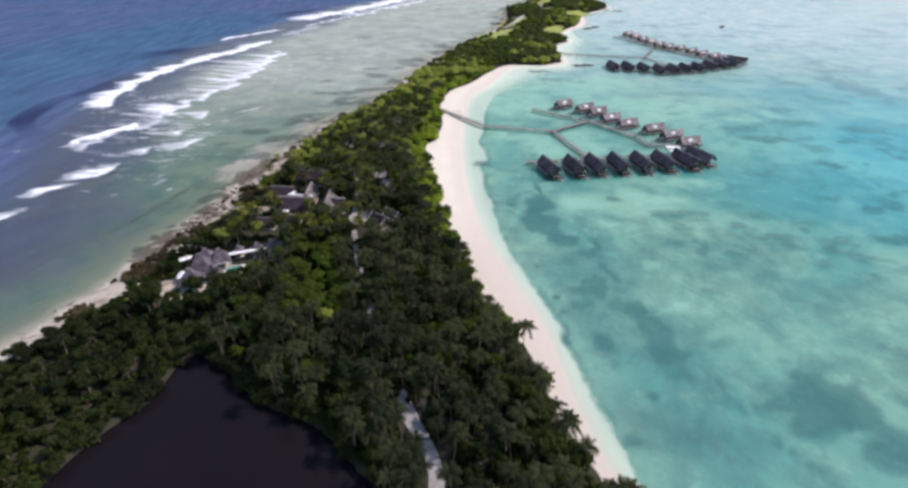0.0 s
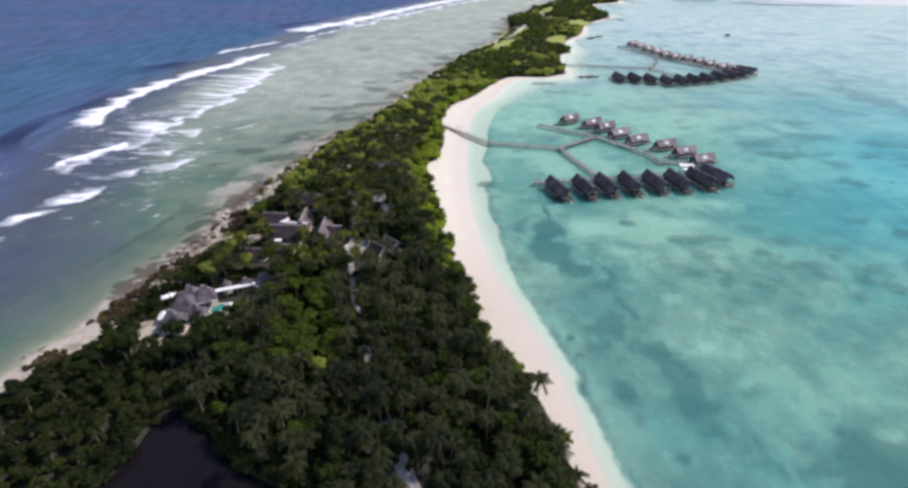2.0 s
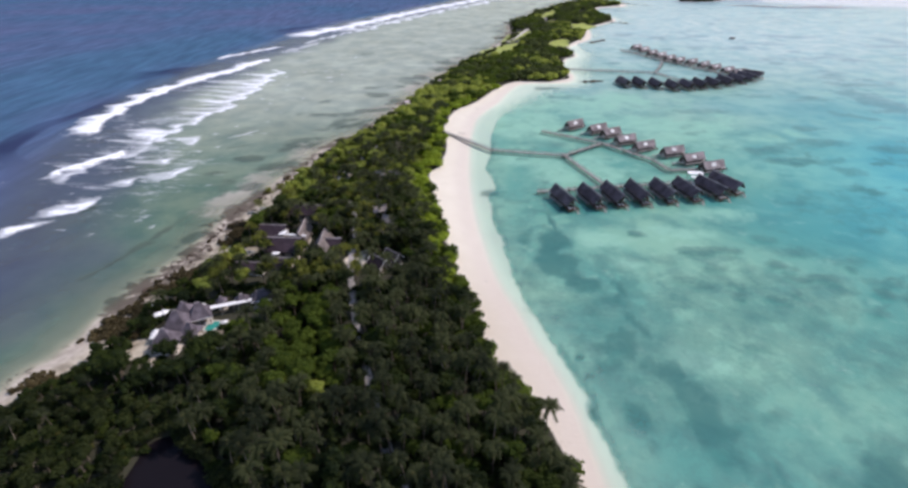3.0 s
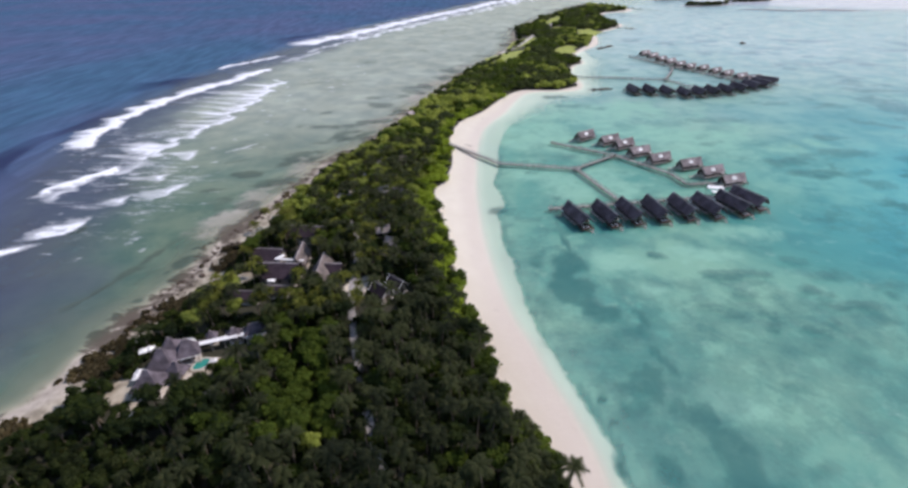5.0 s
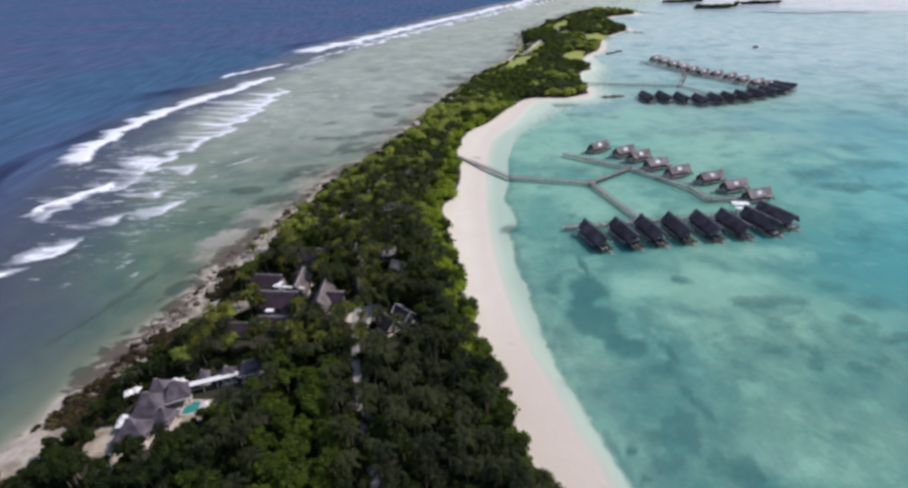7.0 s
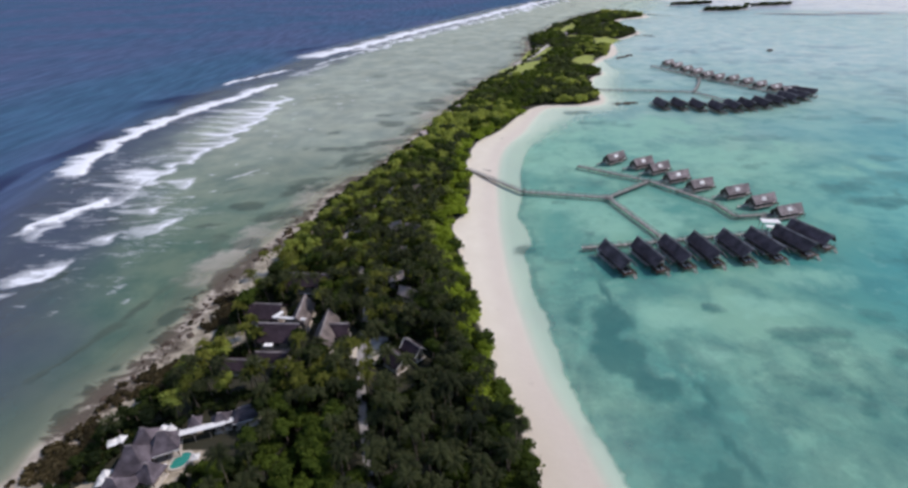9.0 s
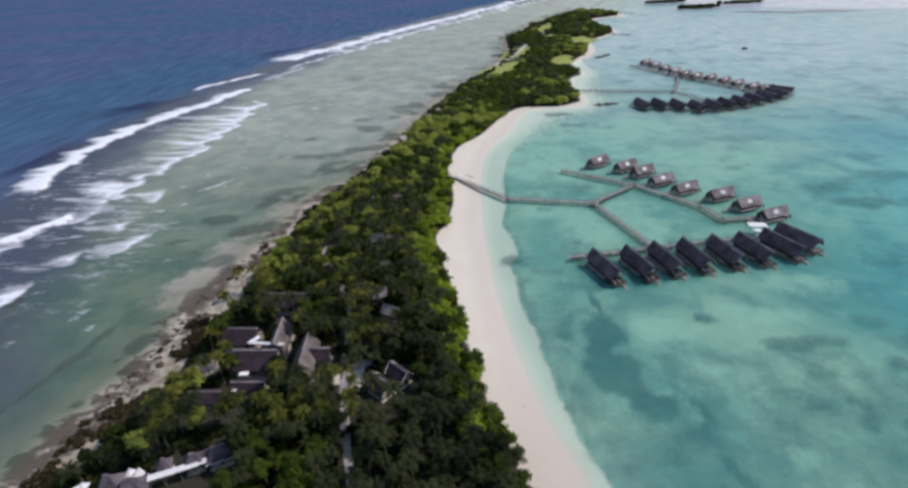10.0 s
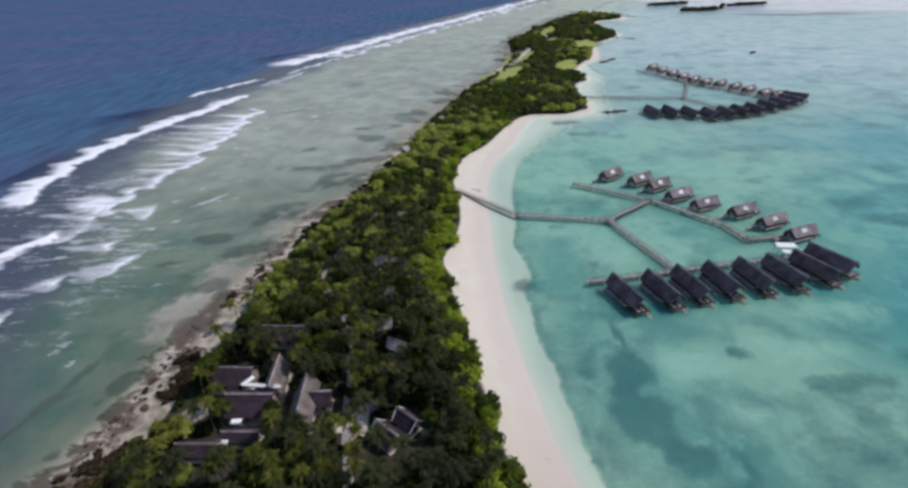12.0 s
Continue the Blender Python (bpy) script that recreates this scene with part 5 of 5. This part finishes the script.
def mass(name, models, material, x, y, scale, turn, pick, lift, label, category):
    """Woods that nobody could count, as one mesh."""
    z = height(x, y)
    cos, corners, counts, tones, base = [], [], [], [], 0
    own = np.random.default_rng(len(x)).uniform(-0.35, 0.35, len(x))
    for i in range(len(x)):
        m = models[pick[i]]
        (co, cr, ct, tn), top = (m[0], m[2]) if len(m) == 3 else (m, (0, 0, 0))
        c, s = math.cos(math.radians(turn[i])), math.sin(math.radians(turn[i]))
        p = (co + np.array(top)) * scale[i]
        cos.append(np.stack([p[:, 0] * c - p[:, 1] * s + x[i], p[:, 0] * s + p[:, 1] * c + y[i], p[:, 2] + z[i] + lift], -1))
        corners.append(cr + base), counts.append(ct), tones.append(np.clip(tn + own[i], -0.3, 1.3))
        base += len(co)
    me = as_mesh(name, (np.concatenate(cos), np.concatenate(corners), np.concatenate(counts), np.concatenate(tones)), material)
    return tagged(new(name, me), label, category, kind="stuff")


# Palms stand mostly in the grove between the pond and the beach; broad crowns elsewhere.
x, y, g = scatter(40, 335, 4.7, 101, 2.6)
keep = (gap(x, y, WOOD_EAST) > 5.5 + 3.5 * smooth(y, 210, 270)) | (y < 165)
x, y = x[keep], y[keep]
grove = 0.44 + 0.38 * smooth(x, -62, -20) * (1 - smooth(y, 270, 320)) + 0.3 * smooth(y, 160, 172) * (1 - smooth(y, 215, 235)) + 0.4 * smooth(x, -54, -42) * smooth(y, 215, 235) * (1 - smooth(y, 300, 320)) + 0.25 * wobble(x, y, 26, 81)
grove = np.where((x < -84) & (y < 140), 0.03, grove)
is_palm = (g.random(len(x)) < np.clip(grove, 0.03, 0.85)) & ~((gap(x, y, WOOD_WEST) < 9) & (y > 118))
size = np.where(is_palm, g.uniform(0.8, 1.2, len(x)), g.uniform(0.66, 1.3, len(x)))
size = np.where((x < -70) & (y < 125), size * 0.62, size)
size = np.where((gap(x, y, WOOD_WEST) < 9) & (y > 118) & (y < 250), size * 0.62, size)
turn, near_first = g.uniform(0, 360, len(x)), np.argsort(y + 0.35 * np.abs(x))
# Share of bright crowns grows with distance, imitating light beyond the near cloud's shade.
pale = ~is_palm & (g.random(len(x)) < 0.02 + 0.85 * smooth(y, 205, 255) + 0.22 * wobble(x, y, 30, 82))
pale &= ~((x < -62) & (y < 128)) & (y > 120)
band = np.exp(-(((x + 47 + 0.35 * (y - 140)) / 13) ** 2) - ((y - 140) / 30) ** 2)
almond = ~is_palm & ~pale & (g.random(len(x)) < 1.25 * band + 0.14 + 0.30 * smooth(y, 150, 190) * (1 - smooth(x, -62, -30)) + 0.6 * smooth(y, 235, 300))
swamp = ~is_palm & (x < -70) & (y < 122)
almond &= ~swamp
almond |= is_palm & (band > 0.55)
is_palm &= ~almond
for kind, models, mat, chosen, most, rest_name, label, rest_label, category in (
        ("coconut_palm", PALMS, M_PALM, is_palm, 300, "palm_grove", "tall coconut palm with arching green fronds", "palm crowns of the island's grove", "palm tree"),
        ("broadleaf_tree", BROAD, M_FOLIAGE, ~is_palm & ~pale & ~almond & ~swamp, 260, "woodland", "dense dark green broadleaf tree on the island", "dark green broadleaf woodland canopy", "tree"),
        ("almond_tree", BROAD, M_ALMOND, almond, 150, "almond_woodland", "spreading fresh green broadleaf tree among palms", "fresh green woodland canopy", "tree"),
        ("mangrove", BROAD, M_MANGROVE_SHADE, swamp, 150, "mangrove_thicket", "low mangrove beside the black pond, shade in its colour", "mangrove thicket beside the pond, shade in its colour", "tree"),
        ("hibiscus_tree", BROAD, M_LIT_FOLIAGE, pale, 120, "light_woodland", "rounded yellow-green leafy tree among palms", "yellow-green leafy woodland canopy", "tree")):
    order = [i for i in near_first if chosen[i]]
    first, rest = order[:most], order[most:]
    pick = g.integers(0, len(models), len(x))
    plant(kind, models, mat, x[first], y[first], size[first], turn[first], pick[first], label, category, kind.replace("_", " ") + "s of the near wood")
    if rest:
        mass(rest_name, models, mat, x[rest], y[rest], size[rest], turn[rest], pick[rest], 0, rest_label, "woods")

# Woods behind the start of the flight.
x, y, g = scatter(-138, 40, 5.6, 109, 0.4, 0.8)
mass("rear_woods", FARS, M_FOLIAGE, x, y, g.uniform(0.8, 1.3, len(x)), g.uniform(0, 360, len(x)), g.integers(0, 5, len(x)), 3.0, "dark green woodland on the near end of the island", "woods")

# Golden palms round the houses.
g = np.random.default_rng(111)
x, y = g.uniform(-90, -32, 300), g.uniform(168, 246, 300)
keep = free_of_things(x, y) & (gap(x, y, WOOD, True) > 1)
x, y = x[keep][:96], y[keep][:96]
plant("golden_palm", PALMS, M_GOLD, x, y, g.uniform(0.75, 1.02, len(x)), g.uniform(0, 360, len(x)), g.integers(0, 5, len(x)), "golden-green feathery palm beside the houses", "palm tree", "golden palms round the houses")

# Undergrowth closes the floor of the near wood.
x, y, g = scatter(40, 335, 3.6, 102, 0.8, 1.6)
# Beyond y 235 a brighter green puts distance haze into the undergrowth's colour.
for name, mat, chosen, label in (("undergrowth", M_FOLIAGE, y < 235, "dark green undergrowth beneath the trees"), ("green_undergrowth", M_LIT_FOLIAGE, y >= 235, "undergrowth beneath farther trees, haze put into its green")):
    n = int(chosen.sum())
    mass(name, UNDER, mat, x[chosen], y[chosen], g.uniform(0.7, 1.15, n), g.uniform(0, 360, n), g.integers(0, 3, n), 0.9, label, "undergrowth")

# Bushes overhang the bank of the pond, in the shade-dimmed mangrove green.
g = np.random.default_rng(110)
bank = np.vstack([np.linspace(p, q, max(2, int(np.hypot(*(q - p)) / 1.6)))[:-1] for p, q in zip(POND, POND[1:])])
bank = bank[(bank[:, 1] > 30)]
x, y = bank[:, 0] + g.uniform(-1.6, 1.6, len(bank)), bank[:, 1] + g.uniform(-1.6, 1.6, len(bank))
keep = gap(x, y, POND, True) < 0.6
x, y = x[keep], y[keep]
mass("pond_thicket", SCRUB, M_MANGROVE_SHADE, x, y, g.uniform(0.8, 1.4, len(x)), g.uniform(0, 360, len(x)), g.integers(0, 4, len(x)), 0, "bushes along the bank of the pond, coloured as shaded", "thicket")

# Bright scrub along the beach.
edge = WOOD_EAST[(WOOD_EAST[:, 1] > 50) & (WOOD_EAST[:, 1] < 480)]
edge = np.vstack([np.linspace(a, b, max(2, int(np.hypot(*(b - a)) / 1.15)))[:-1] for a, b in zip(edge, edge[1:])])
g = np.random.default_rng(103)
x, y = edge[:, 0] - g.uniform(0.6, 8.0, len(edge)) * (1 + 0.4 * smooth(edge[:, 1], 210, 270)) + 1.8 * wobble(edge[:, 0], edge[:, 1], 12, 86), edge[:, 1] + g.uniform(-1, 1, len(edge))
keep = (g.random(len(x)) < np.where(y < 165, 0.6 * smooth(y, 84, 110), 1.0)) & (gap(x, y, np.array([(-10.5, 351.5), (-6, 347), (19, 317)])) > 2.5)
x, y = x[keep], y[keep]
size, turn, pick = g.uniform(1.1, 1.9, len(x)), g.uniform(0, 360, len(x)), g.integers(0, 4, len(x))
near = np.argsort(y)[:290]
dull = g.random(len(near)) < np.where(y[near] < 165, 1.0, 0.42 - 0.32 * smooth(y[near], 225, 290))
for chosen, mat, label in ((near[~dull], M_SCRUB, "rounded bright green shrub at the beach edge"), (near[dull], M_ALMOND, "rounded mid-green shrub at the beach edge")):
    plant("beach_shrub", SCRUB, mat, x[chosen], y[chosen], size[chosen], turn[chosen], pick[chosen], label, "shrub", "shrubs along the beach")
rest = np.argsort(y)[290:]
if len(rest):
    mass("beach_scrub", SCRUB, M_SCRUB, x[rest], y[rest], size[rest], turn[rest], pick[rest], 0, "bright green scrub along the beach", "scrub")

# Dry brush between the wood and the ocean shore.
line = WOOD_WEST[(WOOD_WEST[:, 1] > 128) & (WOOD_WEST[:, 1] < 300)]
g = np.random.default_rng(106)
at = line[g.integers(0, len(line), 1500)]
x, y = at[:, 0] - np.abs(g.normal(0, 6.5, 1500)) + 5, at[:, 1] + g.uniform(-4, 4, 1500)
keep = (shore_gap(x, y) > 3) & (wobble(x, y, 14, 87) > 0.05) & free_of_things(x, y)
x, y = x[keep], y[keep]
mass("dry_scrub", UNDER, M_DRY, x, y, g.uniform(0.4, 1.0, len(x)), g.uniform(0, 360, len(x)), g.integers(0, 3, len(x)), 0.4, "dry brown scrub behind the ocean shore", "scrub")

# Low green scrub between the far woods and the ocean.
line = WOOD_WEST[(WOOD_WEST[:, 1] > 290) & (WOOD_WEST[:, 1] < 1250)]
at = line[g.integers(0, len(line), 900)]
x, y = at[:, 0] - g.uniform(-2, 7, 900), at[:, 1] + g.uniform(-14, 14, 900)
keep = (gap(x, y, SHORE, True) > 2.5) & (gap(x, y, WOOD, True) < 4)
x, y = x[keep], y[keep]
mass("shore_scrub", UNDER, M_FOLIAGE, x, y, g.uniform(0.5, 1.1, len(x)), g.uniform(0, 360, len(x)), g.integers(0, 3, len(x)), 0.5, "low green scrub above the ocean shore", "scrub")

# Woods of the far half of the island.
x, y, g = scatter(332, 1300, 6.6, 104, 2.0)
keep = (gap(x, y, WOOD_EAST) > 8.5) | (y > 430)
x, y = x[keep], y[keep]
thin = (g.random(len(x)) < np.where(y > 620, 0.8, 1.0)) & ((wobble(x, y, 28, 84) < 0.72) | (y < 560))
x, y = x[thin], y[thin]
# Bright crowns and lifted greens stand in for haze over these woods.
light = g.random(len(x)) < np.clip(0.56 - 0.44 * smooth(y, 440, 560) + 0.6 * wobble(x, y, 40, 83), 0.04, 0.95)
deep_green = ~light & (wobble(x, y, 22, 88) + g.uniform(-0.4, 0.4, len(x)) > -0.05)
for name, mat, chosen, label in (("far_woods", M_ALMOND, ~light & ~deep_green, "dense green woods on the far headland"), ("far_dark_woods", M_FAR_HAZED, deep_green, "dark green tree crowns on the far headland"), ("far_thicket", M_LIT_FOLIAGE, light, "yellow-green thickets on the far headland")):
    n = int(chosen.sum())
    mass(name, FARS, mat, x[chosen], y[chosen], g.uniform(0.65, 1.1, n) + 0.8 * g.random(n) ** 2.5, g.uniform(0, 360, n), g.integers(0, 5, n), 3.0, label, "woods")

# Low islets beyond the point.
for ax, ay, rx, ry, a in ((520, 1225, 55, 22, 0.2), (640, 1290, 60, 14, 0.1), (505, 1372, 60, 14, 0.2), (700, 1090, 45, 8, -0.4), (600, 1105, 70, 4, -0.5)):
    t = np.linspace(0, 2 * math.pi, 24, endpoint=False)
    bm = bmesh.new()
    rings = []
    for k, z in ((1.25, -0.8), (1.0, 0.35), (0.6, 1.4), (0.2, 1.8)):
        px, py = np.cos(t) * rx * k, np.sin(t) * ry * k
        rings.append([bm.verts.new((ax + u * math.cos(a) - v * math.sin(a), ay + u * math.sin(a) + v * math.cos(a), z)) for u, v in zip(px, py)])
    for lo, hi in zip(rings, rings[1:]):
        for i in range(24):
            bm.faces.new((lo[i], lo[(i + 1) % 24], hi[(i + 1) % 24], hi[i]))
    bm.faces.new(rings[-1])
    islet = part("islet", bm, M_PATH, None, "low wooded reef islet on the horizon")
    tagged(islet, kind="structure")
    if ry > 10:
        g = np.random.default_rng(int(ax))
        n = int(rx * ry / 14)
        r, t2 = np.sqrt(g.random(n)) * 0.85, g.uniform(0, 6.28, n)
        u, v = r * np.cos(t2) * rx, r * np.sin(t2) * ry
        x, y = ax + u * math.cos(a) - v * math.sin(a), ay + u * math.sin(a) + v * math.cos(a)
        m = mass("islet_woods", FARS, M_FOLIAGE, x, y, g.uniform(0.8, 1.4, n), g.uniform(0, 360, n), g.integers(0, 4, n), 0, "dark low woods on a far islet", "woods")
        m.location.z = 5.5

# Rubble of reef rock along the ocean shore.
def boulder(rng, r):
    bm = bmesh.new()
    bmesh.ops.create_icosphere(bm, subdivisions=1, radius=r)
    for v in bm.verts:
        v.co *= rng.uniform(0.7, 1.2)
        v.co.z *= 0.6
    me = bpy.data.meshes.new("boulder")
    bm.to_mesh(me)
    bm.free()
    me.materials.append(M_STONE)
    return me


ROCKS = [boulder(rng, r) for r in (0.6, 0.8, 1.0, 1.3, 0.7)]
g = np.random.default_rng(105)
line = OCEAN_SHORE[(OCEAN_SHORE[:, 1] > 165) & (OCEAN_SHORE[:, 1] < 320)]
for _ in range(150):
    at = line[g.integers(0, len(line))]
    px, py = at[0] + g.normal(3.5, 3.2), at[1] + g.normal(0, 4)
    rock = new("boulder", ROCKS[g.integers(0, 5)])
    rock.matrix_world = pose(px, py, float(height(np.array([px]), np.array([py]))[0]) + 0.05, 0, 0, g.uniform(0, 360)) @ Matrix.Scale(g.uniform(0.45, 1.2), 4)
    tagged(rock, "rough brown reef boulder on the ocean shore", "rock", "boulders of the ocean shore")


# Rubble breakwaters off the far headland, stone by stone.
for ax, ay, bx, by, n in ((74, 905, 100, 902, 20), (50, 745, 66, 756, 12), (112, 497, 132, 499, 16), (322, 1215, 392, 1130, 22), (232, 905, 268, 878, 12), (168, 704, 188, 726, 9)):
    b = thing("breakwater", Matrix(), "low dark rubble breakwater off the headland", "breakwater", "breakwaters of the headland")
    for i in range(n):
        k = (i + 0.5) / n
        px, py = ax + (bx - ax) * k + g.uniform(-1.5, 1.5), ay + (by - ay) * k + g.uniform(-1.5, 1.5)
        rock = new("stone", ROCKS[int(g.integers(0, 5))])
        rock.parent = b
        rock.matrix_basis = pose(px, py, float(max(-0.2, height(np.array([px]), np.array([py]))[0])), 0, 0, g.uniform(0, 360)) @ Matrix.Scale(g.uniform(1.6, 2.8), 4)
